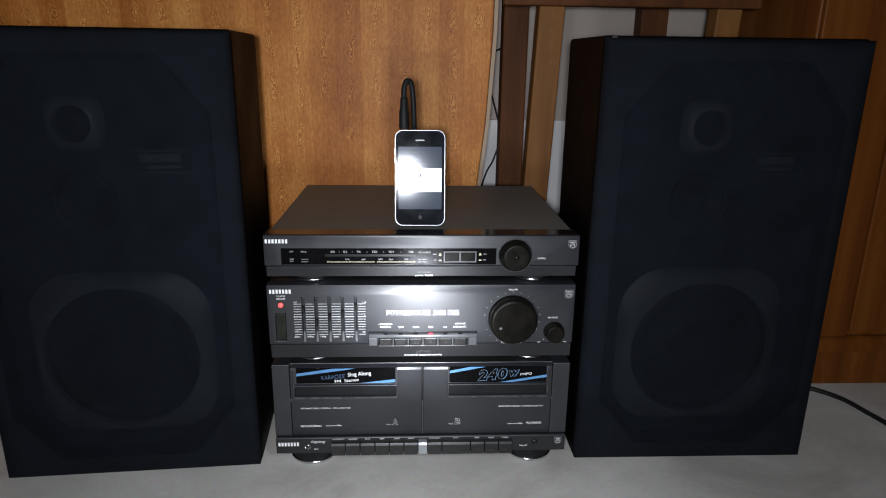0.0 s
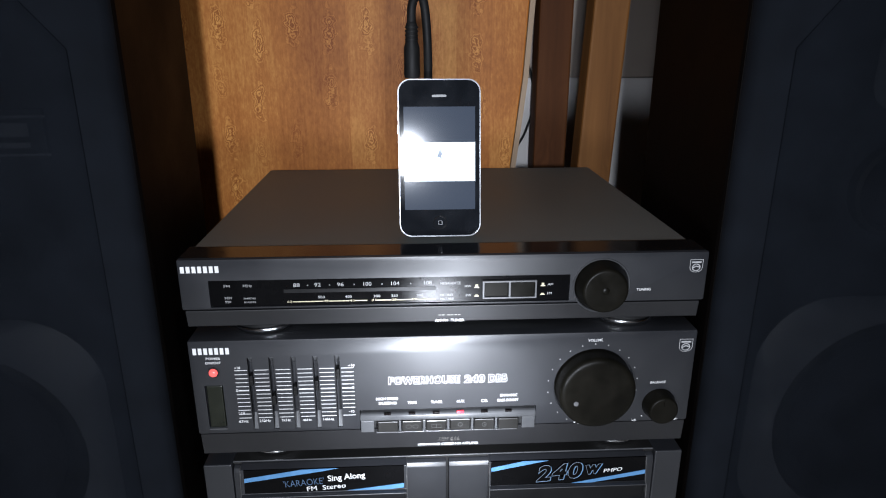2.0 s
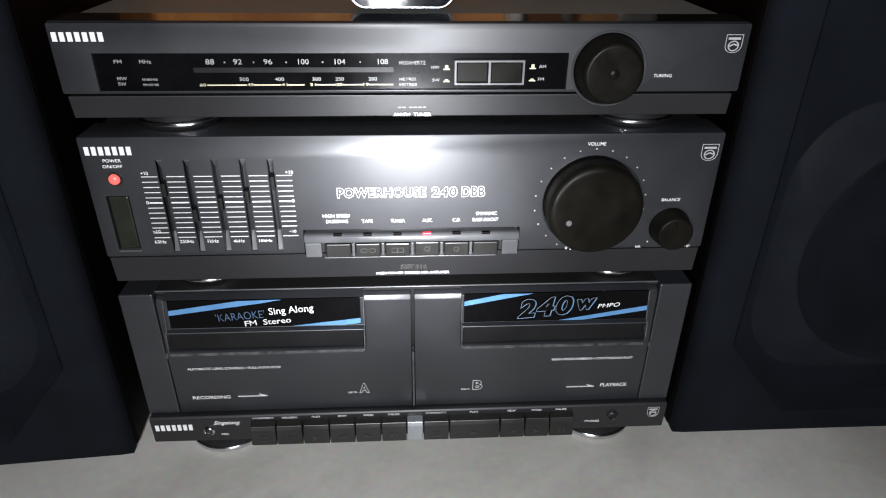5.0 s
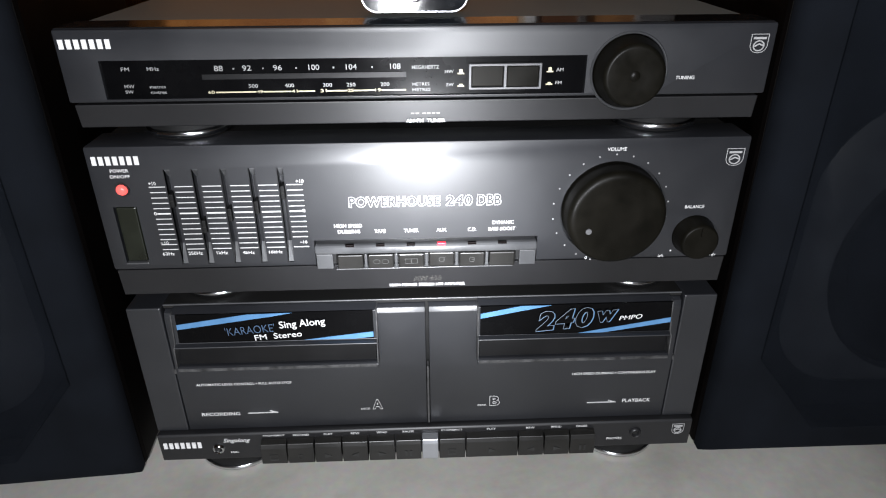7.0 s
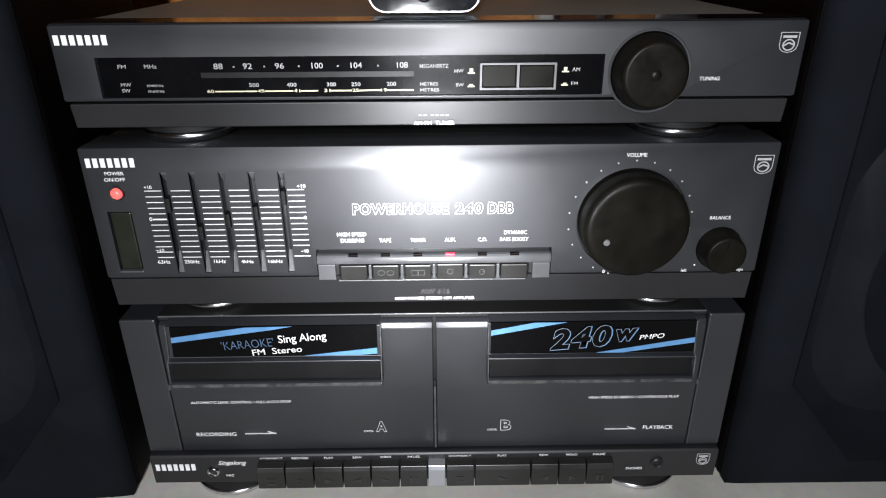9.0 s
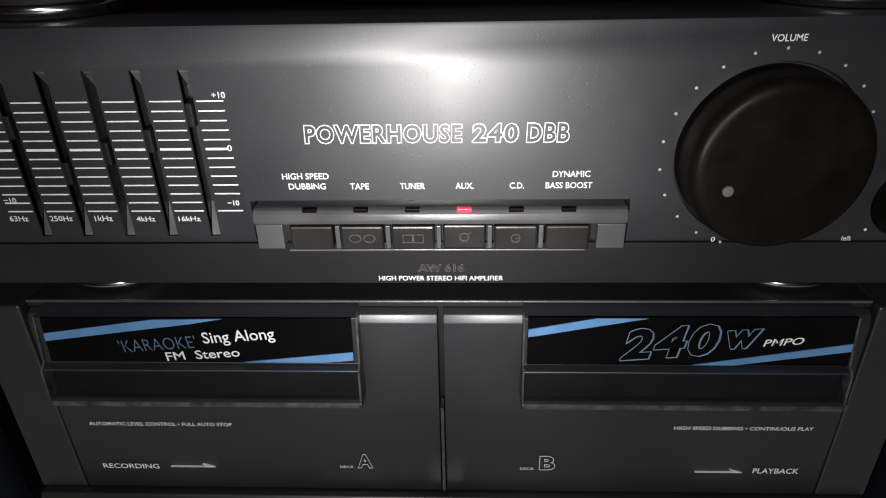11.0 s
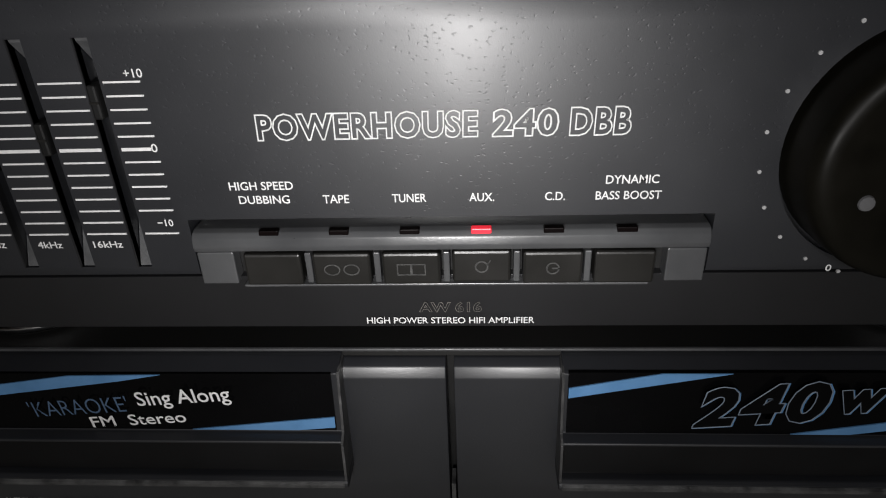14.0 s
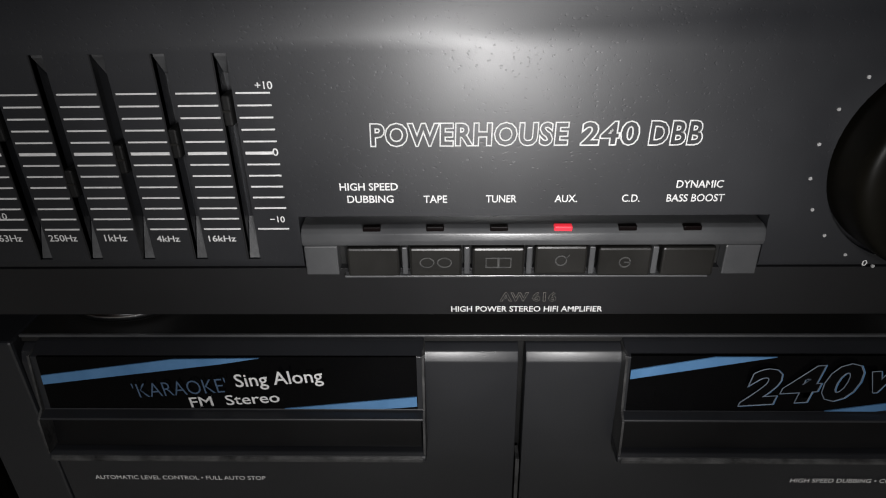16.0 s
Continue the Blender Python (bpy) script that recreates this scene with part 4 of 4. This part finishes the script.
    for x0, x1 in ((-0.0425, -0.0326), (0.0815, 0.0915)):
        part("filler", rbox(x0, x1, YF - 0.0008, YF + 0.0039, 0.177, 0.1868, 0.0004), RIDGE, tray)
    part("tray_lip", rbox(-0.031, 0.0775, YF - 0.0012, YF + 0.0035, 0.1762, 0.1769, 0.0002), RIDGE, tray)
    for k in range(6):
        x = -0.0219 + k * 0.01852
        b = part("push_button", rbox(x - 0.0077, x + 0.0077, YF - 0.0022 + (0.001 if k == 3 else 0), YF + 0.0038, 0.1772, 0.1867, 0.0007), BUTTON, a, "black source push button")
        yb = YF - 0.0022 + (0.001 if k == 3 else 0)
        if k == 1:
            sy = merge(*[ring_slab([(x + o + 0.0022 * math.cos(i * math.pi / 8), 0.182 + 0.0017 * math.sin(i * math.pi / 8)) for i in range(16)], [(x + o + 0.0019 * math.cos(i * math.pi / 8), 0.182 + 0.0014 * math.sin(i * math.pi / 8)) for i in range(16)], yb - 0.0002, yb + 0.0002) for o in (-0.0026, 0.0026)])
        elif k == 2:
            sy = merge(*[ring_slab([(x + o - 0.0019, 0.1802), (x + o + 0.0019, 0.1802), (x + o + 0.0019, 0.1836), (x + o - 0.0019, 0.1836)], [(x + o - 0.0016, 0.1805), (x + o + 0.0016, 0.1805), (x + o + 0.0016, 0.1833), (x + o - 0.0016, 0.1833)], yb - 0.0002, yb + 0.0002) for o in (-0.0019, 0.0019)])
        elif k in (3, 4):
            sy = ring_slab([(x + 0.0018 * math.cos(i * math.pi / 8), 0.182 + 0.0018 * math.sin(i * math.pi / 8)) for i in range(16)], [(x + 0.0014 * math.cos(i * math.pi / 8), 0.182 + 0.0014 * math.sin(i * math.pi / 8)) for i in range(16)], yb - 0.0002, yb + 0.0002)
            merge(sy, slab([(x + 0.0012, 0.1826), (x + 0.0022, 0.184), (x + 0.0024, 0.1838), (x + 0.0014, 0.1824)] if k == 3 else [(x - 0.0002, 0.1818), (x + 0.0018, 0.1818), (x + 0.0018, 0.1822), (x - 0.0002, 0.1822)], yb - 0.0002, yb + 0.0002))
        else:
            sy = None
        if sy:
            part("symbol", sy, SYMBOL, b, "faint moulded symbol")
        part("divider", rbox(x + 0.0084, x + 0.0101, YF - 0.0006, YF + 0.0039, 0.177, 0.1862, 0.0003), RIDGE, tray) if k < 5 else None
        part("source_lamp", rbox(x - 0.0026, x + 0.0026, YF - 0.0012, YF + 0.001, 0.1917, 0.1932, 0.0003), AUX_LAMP if k == 3 else DEAD_LAMP, a, "glowing red source lamp" if k == 3 else "small dark unlit lamp")
    # knobs
    v = knob(a, "volume_knob", 0.1357, 0.2122, 0.0298, 0.0284, 0.014, "large round black volume knob")
    part("pointer_spot", turned([(0, YF - 0.0144), (0.0017, YF - 0.0142), (0.002, YF - 0.0134)], 0.1193, 0.2047, 20), SILVER, v, smooth=60)
    b = knob(a, "balance_knob", 0.1882, 0.1945, 0.0127, 0.0113, 0.012, "small round black balance knob", 0.0025)
    part("pointer_ridge", rbox(0.1877, 0.1887, YF - 0.0124, YF - 0.0118, 0.199, 0.2045), KNOB, b)
    for k in range(21):
        g = radians(-105 - k * 16.5 + 0)
        x, z = 0.1348 + 0.0346 * math.cos(g), 0.2126 + 0.0346 * math.sin(g)
        part("scale_dot", turned([(0, YF - 0.0003), (0.0005, YF - 0.0003), (0.0005, YF + 0.0002)], x, z, 12), GREY_PRINT, panel)
    for x, z in ((0.1757, 0.184), (0.2, 0.1838)):
        part("scale_dot", turned([(0, YF - 0.0003), (0.0005, YF - 0.0003), (0.0005, YF + 0.0002)], x, z, 12), WHITE, panel)
    feet(a, 0.1512, 0.1598, (-0.114, 0.1635), 0.772, 0.0255)
    return a


amplifier()


def cassette_deck():
    d = thing("cassette_deck", (0.0237, 0.88, 0), "charcoal double cassette deck at the bottom of the stack", "cassette deck")
    zt = 0.151
    part("case", rbox(X0 + 0.003, X1 - 0.003, 0.765, YB, 0.026, zt - 0.001, 0.0012), SHADED_CASE, d, "black painted steel case, its tone set by the light it gets")
    # near-black sheet that gives the gaps round the doors their shade
    part("inner_face", rbox(X0 + 0.004, X1 - 0.004, YF + 0.009, 0.7645, 0.05, zt - 0.004), RECESS_SHADE, d)
    for x0, x1 in ((X0, -0.1435), (0.1905, X1)):
        part("side_block", rbox(x0, x1, YF, 0.7645, 0.0505, zt, 0.001), FACE, d)
    part("top_rail", prism([(0.7645, zt), (YF + 0.005, zt), (YF + 0.0045, zt - 0.0028), (0.7645, zt - 0.0028)], -0.1432, 0.1902, 0.0003), SHADED_CASE, d)
    part("rail_edge", rbox(-0.1432, 0.1902, YF + 0.004, YF + 0.0052, zt - 0.0008, zt + 0.0002, 0.0003), RIDGE, d, "paler grey bead along the edge of the top rail")
    W = ((-0.1425, 0.0228, -0.1368, -0.0078, "A"), (0.0252, 0.1896, 0.0562, 0.1825, "B"))
    for x0, x1, w0, w1, letter in W:
        # the door with its rounded top edge
        prof = [(YF + 0.0088, 0.0512), (YF, 0.0512), (YF - 0.0006, 0.1), (YF + 0.0004, 0.143), (YF + 0.0018, 0.1462), (YF + 0.0045, 0.1478), (YF + 0.0088, 0.148)]
        door = part("door", cut(prism(prof, x0, x1, 0.0004), rbox(w0, w1, 0.7, YF + 0.005, 0.1085, 0.16)), FACE, d, "charcoal cassette door", smooth=25)
        # the window housing, proud towards its foot
        out = prism([(YF + 0.0048, 0.15), (YF + 0.0026, 0.15), (YF - 0.0032, 0.1478), (YF - 0.0053, 0.1275), (YF - 0.0088, 0.1266), (YF - 0.009, 0.1258), (YF - 0.005, 0.1254), (YF + 0.0048, 0.1254)], w0 + 0.0004, w1 - 0.0004, 0.0003)
        part("window_head", out, FACE, door)
        low = prism([(YF + 0.0048, 0.125), (YF - 0.0045, 0.125), (YF - 0.0068, 0.1125), (YF + 0.0048, 0.1125)], w0 + 0.0016, w1 - 0.0016)
        part("window_pane", low, PANE, door, "smoked black cassette window")
        rim = prism([(YF + 0.0046, 0.1122), (YF - 0.0088, 0.1122), (YF - 0.0104, 0.1112), (YF - 0.0108, 0.1098), (YF - 0.0098, 0.1086), (YF + 0.0046, 0.1086)], w0, w1, 0.0004)
        part("window_sill", rim, FACE, door)
        part("worn_edge", prism([(YF - 0.0104, 0.1114), (YF - 0.0111, 0.1108), (YF - 0.0111, 0.1096), (YF - 0.0102, 0.1092)], w0 + 0.001, w1 - 0.001), WORN, door, "worn pale edge")
        for xa in (w0, w1 - 0.0008):
            part("window_cheek", prism([(YF + 0.0046, 0.149), (YF - 0.0036, 0.1485), (YF - 0.0066, 0.1285), (YF - 0.0096, 0.1262), (YF - 0.0107, 0.1124), (YF + 0.0046, 0.1124)], xa, xa + 0.0008, 0.0001), WORN, door, "worn pale edge")
        # printed decal, lying on the sloping head
        e0, e1, zb, z1 = (-0.1338, -0.0103, 0.1282, 0.148) if letter == "A" else (0.058, 0.182, 0.1278, 0.1486)
        yl = lambda z: YF - 0.00525 + (z - 0.1275) / 0.0203 * 0.002
        decal = part("decal", prism([(yl(zb) - 0.0004, zb), (yl(z1) - 0.0004, z1), (yl(z1) + 0.0006, z1), (yl(zb) + 0.0006, zb)], e0, e1), DIAL, door, "glossy black decal with blue stripes")

        def on_decal(bm):
            for v in bm.verts:
                v.co.y += yl(v.co.z) - 0.0005
            return bm
        if letter == "A":
            upper = [(e0 + 0.0002, 0.1378), (e0 + 0.0002, 0.1412), (e0 + 0.0446, 0.1474), (e0 + 0.0729, 0.1478), (e0 + 0.06, 0.1456)]
            lower = [(e1 - 0.0443, zb + 0.0002), (e1 - 0.0116, zb + 0.0002), (e1 - 0.0002, 0.1294), (e1 - 0.0002, 0.1331)]
        else:
            upper = [(e0 + 0.0002, 0.1402), (e0 + 0.0002, 0.1435), (e0 + 0.0262, z1 - 0.0002), (e0 + 0.0455, z1 - 0.0002)]
            lower = [(0.1222, zb + 0.0002), (0.1385, zb + 0.0002), (e1 - 0.0002, 0.1343), (e1 - 0.0002, 0.1376)]
        part("stripe", on_decal(slab(upper, -0.0003, 0.0001)), BLUE, decal, "light blue stripe")
        part("stripe", on_decal(slab(lower, -0.0003, 0.0001)), BLUE, decal, "light blue stripe")
        ya = yl(0.138) - 0.0013
        if letter == "A":
            words("'KARAOKE'", -0.1036, 0.1327, -0.0722, 0.1387, ya, decal, NAVY, turn=4.6, fat=-0.008)
            words("Sing Along", -0.0692, 0.1356, -0.0402, 0.1426, ya, decal, WHITE, turn=4.6)
            words("FM  Stereo", -0.0858, 0.1286, -0.0556, 0.1329, ya, decal, WHITE, turn=4.6)
        else:
            for body, a, b, c, e in (("240", 0.0939, 0.1292, 0.1318, 0.1446), ("w", 0.1336, 0.135, 0.1472, 0.144)):
                words(body, a + 0.0004, b, c + 0.0005, e, ya + 0.0001, decal, BLUE, turn=4.6, shear=0.22, fat=0.05, gap=1.16)
                words(body, a, b + 0.0002, c, e + 0.0002, ya, decal, DIAL, turn=4.6, shear=0.22, fat=0.05, gap=1.16)
                words(body, a, b + 0.0002, c, e + 0.0002, ya, decal, PALE_BLUE, 0.009, turn=4.6, shear=0.22, fat=0.046, gap=1.16)
            words("PMPO", 0.1477, 0.1367, 0.1628, 0.14, ya, decal, WHITE, turn=4.6, shear=0.2)
        if letter == "A":
            words("AUTOMATIC LEVEL CONTROL \u2022 FULL AUTO STOP", -0.1312, 0.0896, -0.0678, 0.0916, YF - 0.0009, door)
            words("RECORDING", -0.1318, 0.0635, -0.1058, 0.0664, YF - 0.0007, door)
            ax, dx, cx = -0.1003, -0.0226, -0.0148
        else:
            words("HIGH SPEED DUBBING \u2022 CONTINUOUS PLAY", 0.1222, 0.0898, 0.18, 0.0918, YF - 0.0009, door)
            words("PLAYBACK", 0.1599, 0.0645, 0.1797, 0.0676, YF - 0.0007, door)
            ax, dx, cx = 0.1349, 0.0581, 0.0663
        part("printed_arrow", slab([(ax, 0.0648), (ax + 0.0205, 0.0648), (ax + 0.015, 0.0667), (ax + 0.0148, 0.0665), (ax + 0.0185, 0.06507), (ax, 0.06507)], YF - 0.001, YF + 0.0002), WHITE, door)
        words("DECK", dx, 0.0651, dx + 0.0062, 0.0666, YF - 0.0007, door)
        words(letter, cx, 0.0651, cx + 0.0072, 0.0737, YF - 0.0007, door, WHITE, 0.016, fat=0.04)
    part("seam_catch", rbox(0.0233, 0.0247, YF - 0.0008, YF + 0.006, 0.0515, 0.1005, 0.0002), WORN, d, "worn pale seam between the doors")
    part("hinge_spot", rbox(-0.1436, -0.1418, YF - 0.001, YF + 0.004, 0.1002, 0.1042, 0.0003), WORN, d)
    part("hinge_spot", rbox(0.1896, 0.1912, YF - 0.001, YF + 0.004, 0.1002, 0.1042, 0.0003), WORN, d)
    # lower control strip
    ys = 0.7325
    strip = part("control_strip", prism([(0.7645, 0.0502), (ys + 0.0012, 0.0502), (ys, 0.0488), (ys + 0.0006, 0.027), (0.7645, 0.026)], X0 + 0.0008, X1 - 0.0008, 0.0005), BAND, d)
    bars(-0.1612, 0.0383, -0.1338, 0.0434, 7, ys, strip)
    shield(0.1975, 0.0372, 0.2062, 0.0465, ys, strip)
    words("Singalong", -0.1198, 0.0415, -0.101, 0.046, ys, strip, shear=0.4)
    words("MIC", -0.1157, 0.0325, -0.1105, 0.0343, ys, strip)
    words("PHONES", 0.1512, 0.0338, 0.162, 0.0358, ys, strip)
    edges = (-0.0935, -0.075, -0.0561, -0.037, -0.0186, 0.0002, 0.0186, 0.0306, 0.0494, 0.0864, 0.1047, 0.123, 0.1412)
    names = ("STOP/EJECT", "RECORD", "PLAY", "REW", "WIND", "PAUSE", "", "STOP/EJECT", "PLAY", "REW", "WIND", "PAUSE")
    for k, (x0, x1) in enumerate(zip(edges, edges[1:])):
        prof = [(ys + 0.004, 0.0452), (ys - 0.0015, 0.0452), (ys - 0.0052, 0.044), (ys - 0.0066, 0.041), (ys - 0.0072, 0.0285), (ys - 0.006, 0.0272), (ys + 0.004, 0.0272)]
        key = part("key", prism(prof, x0 + 0.0004, x1 - 0.0004, 0.0004), BEZEL if k == 6 else BUTTON, d, "bright silver spacer between the keys" if k == 6 else "black piano key")
        if names[k]:
            m = (x0 + x1) / 2
            w = {"STOP/EJECT": 0.0076, "RECORD": 0.0055, "PLAY": 0.0031, "REW": 0.003, "WIND": 0.0038, "PAUSE": 0.004}[names[k]]
            words(names[k], m - w, 0.0465, m + w, 0.0482, ys, strip)
            yk = ys - 0.0071
            c = (m, 0.0338)
            if names[k] == "STOP/EJECT":
                sy = ring_slab([(m - 0.0028, 0.031), (m + 0.0028, 0.031), (m + 0.0028, 0.0362), (m - 0.0028, 0.0362)], [(m - 0.0024, 0.0325), (m + 0.0024, 0.0325), (m + 0.0024, 0.0358), (m - 0.0024, 0.0358)], yk - 0.0002, yk + 0.0004)
            elif names[k] == "PAUSE":
                sy = merge(*[slab([(m + o - 0.0007, 0.0315), (m + o + 0.0007, 0.0315), (m + o + 0.0007, 0.0362), (m + o - 0.0007, 0.0362)], yk - 0.0002, yk + 0.0004) for o in (-0.0016, 0.0016)])
            elif names[k] == "RECORD":
                sy = ring_slab([(m + 0.0022 * math.cos(i * math.pi / 8), 0.0338 + 0.0022 * math.sin(i * math.pi / 8)) for i in range(16)], [(m + 0.0017 * math.cos(i * math.pi / 8), 0.0338 + 0.0017 * math.sin(i * math.pi / 8)) for i in range(16)], yk - 0.0002, yk + 0.0004)
            else:
                g = 1 if names[k] in ("PLAY", "WIND") else -1
                sy = slab([(m - 0.0024 * g, 0.0318), (m + 0.0026 * g, 0.0338), (m - 0.0024 * g, 0.0358)], yk - 0.0002, yk + 0.0004)
            part("symbol", sy, RELIEF, key, "faint moulded symbol")
    for x, z, mat in ((-0.1238, 0.0372, CHROME), (0.1712, 0.04, BAND)):
        j = part("socket_ring", turned([(0.0022, ys + 0.001), (0.0022, ys - 0.0012), (0.003, ys - 0.002), (0.004, ys - 0.0014), (0.0043, ys + 0.001)], x, z, 32), mat, d, smooth=60)
        # flat near-black disc in place of the shade inside the socket
        part("socket_hole", turned([(0, ys - 0.0003), (0.0022, ys - 0.0004), (0.0022, ys + 0.0008)], x, z, 24), RECESS_SHADE, j)
    feet(d, 0.0, 0.0262, (-0.1225, 0.1715), 0.778, 0.031)
    return d


cassette_deck()


# ---- the phone on the tuner ----
def phone():
    """Built upright at the origin, its screen towards -y, then leaned back."""
    p = thing("smartphone", (0, 0, 0), "black smartphone with chrome bezel and lit screen on the tuner", "smartphone")
    w, h, t = 0.0308, 0.1175, 0.0118
    shell = slab(round_outline(-w, w, 0, h, 0.0095, 8), 0.0012, t, 0.0025)
    part("shell", shell, GLOSS, p, "glossy black back shell", smooth=50)
    part("bezel", ring_slab(round_outline(-w - 0.0002, w + 0.0002, -0.0002, h + 0.0002, 0.0096, 8), round_outline(-w + 0.0006, w - 0.0006, 0.0006, h - 0.0006, 0.009, 8), -0.0003, 0.0045), PHONE_RIM, p, "polished chrome bezel", smooth=60)
    g = part("front_glass", slab(round_outline(-w + 0.0006, w - 0.0006, 0.0006, h - 0.0006, 0.009, 8), 0.0001, 0.002), GLASS, p, "smeared black front glass", smooth=50)
    part("display", slab([(-0.0268, 0.0205), (0.0268, 0.0205), (0.0268, 0.0975), (-0.0268, 0.0975)], 0.00002, 0.0005), DIM_SCREEN_GLARE, g, "dim grey-blue lit display, its glow raised for torch glare")
    part("picture", slab([(-0.0268, 0.042), (0.0268, 0.042), (0.0268, 0.0712), (-0.0268, 0.0712)], -0.00015, 0.0003), SCREEN, g, "white lit picture on the screen")
    part("picture_mark", slab([(-0.002, 0.0605), (0.0005, 0.0665), (0.001, 0.064), (0.0022, 0.0628), (0.0012, 0.0612), (0.0015, 0.058), (0.0, 0.06)], -0.0003, 0.0), NAVY, g, "small dark mark on the picture")
    hb = part("home_button", turned([(0, 0.0006), (0.0035, 0.0003), (0.0052, -0.0001), (0.0054, 0.0002)], 0, 0.0105, 32), GLOSS, p, smooth=60)
    part("home_square", ring_slab(round_outline(-0.0016, 0.0016, 0.0089, 0.0121, 0.0005, 3), round_outline(-0.0012, 0.0012, 0.0093, 0.0117, 0.0004, 3), -0.0004, 0.0003), SILVER, hb)
    part("ear_slit", slab(round_outline(-0.0055, 0.0055, 0.1045, 0.1062, 0.0008, 4), -0.0002, 0.0003), RIDGE, p)
    for z in (0.088, 0.078):
        part("side_button", rbox(-w - 0.0009, -w, 0.004, 0.0075, z, z + 0.006, 0.0003), CHROME, p)
    return p


ph = phone()
ph.matrix_basis = pose(0.0207, 0.781, 0.3199, -9.5, 0, 0)


def audio_cable():
    c = thing("audio_cable", (0.006, 0.8, 0.44), "black audio cable plugged into the top of the phone", "cable")
    part("plug", turned([(0, 0.4368), (0.0055, 0.4368), (0.006, 0.44), (0.0058, 0.458), (0.0046, 0.462), (0.0042, 0.474), (0.003, 0.476), (0, 0.476)], 0.0008, 0, 24, "z", 0.802), RUBBER, c, "thick black jack plug", smooth=40)
    for k in range(4):
        z = 0.463 + k * 0.0028
        part("strain_ring", turned([(0.004, z), (0.0049, z + 0.0003), (0.0049, z + 0.0013), (0.004, z + 0.0016)], 0.0008, 0, 20, "z", 0.802), RUBBER, c, smooth=40)
    part("cord", tube([(0.0008, 0.802, 0.472), (0.0014, 0.803, 0.487), (0.0055, 0.806, 0.4945), (0.0105, 0.81, 0.487), (0.013, 0.815, 0.45), (0.013, 0.83, 0.39), (0.014, 0.86, 0.335), (0.02, 0.9, 0.3222), (0.03, 0.97, 0.3222), (0.05, 1.045, 0.3222), (0.055, 1.062, 0.315), (0.056, 1.065, 0.2)], 0.0033), RUBBER, c, smooth=60)


audio_cable()
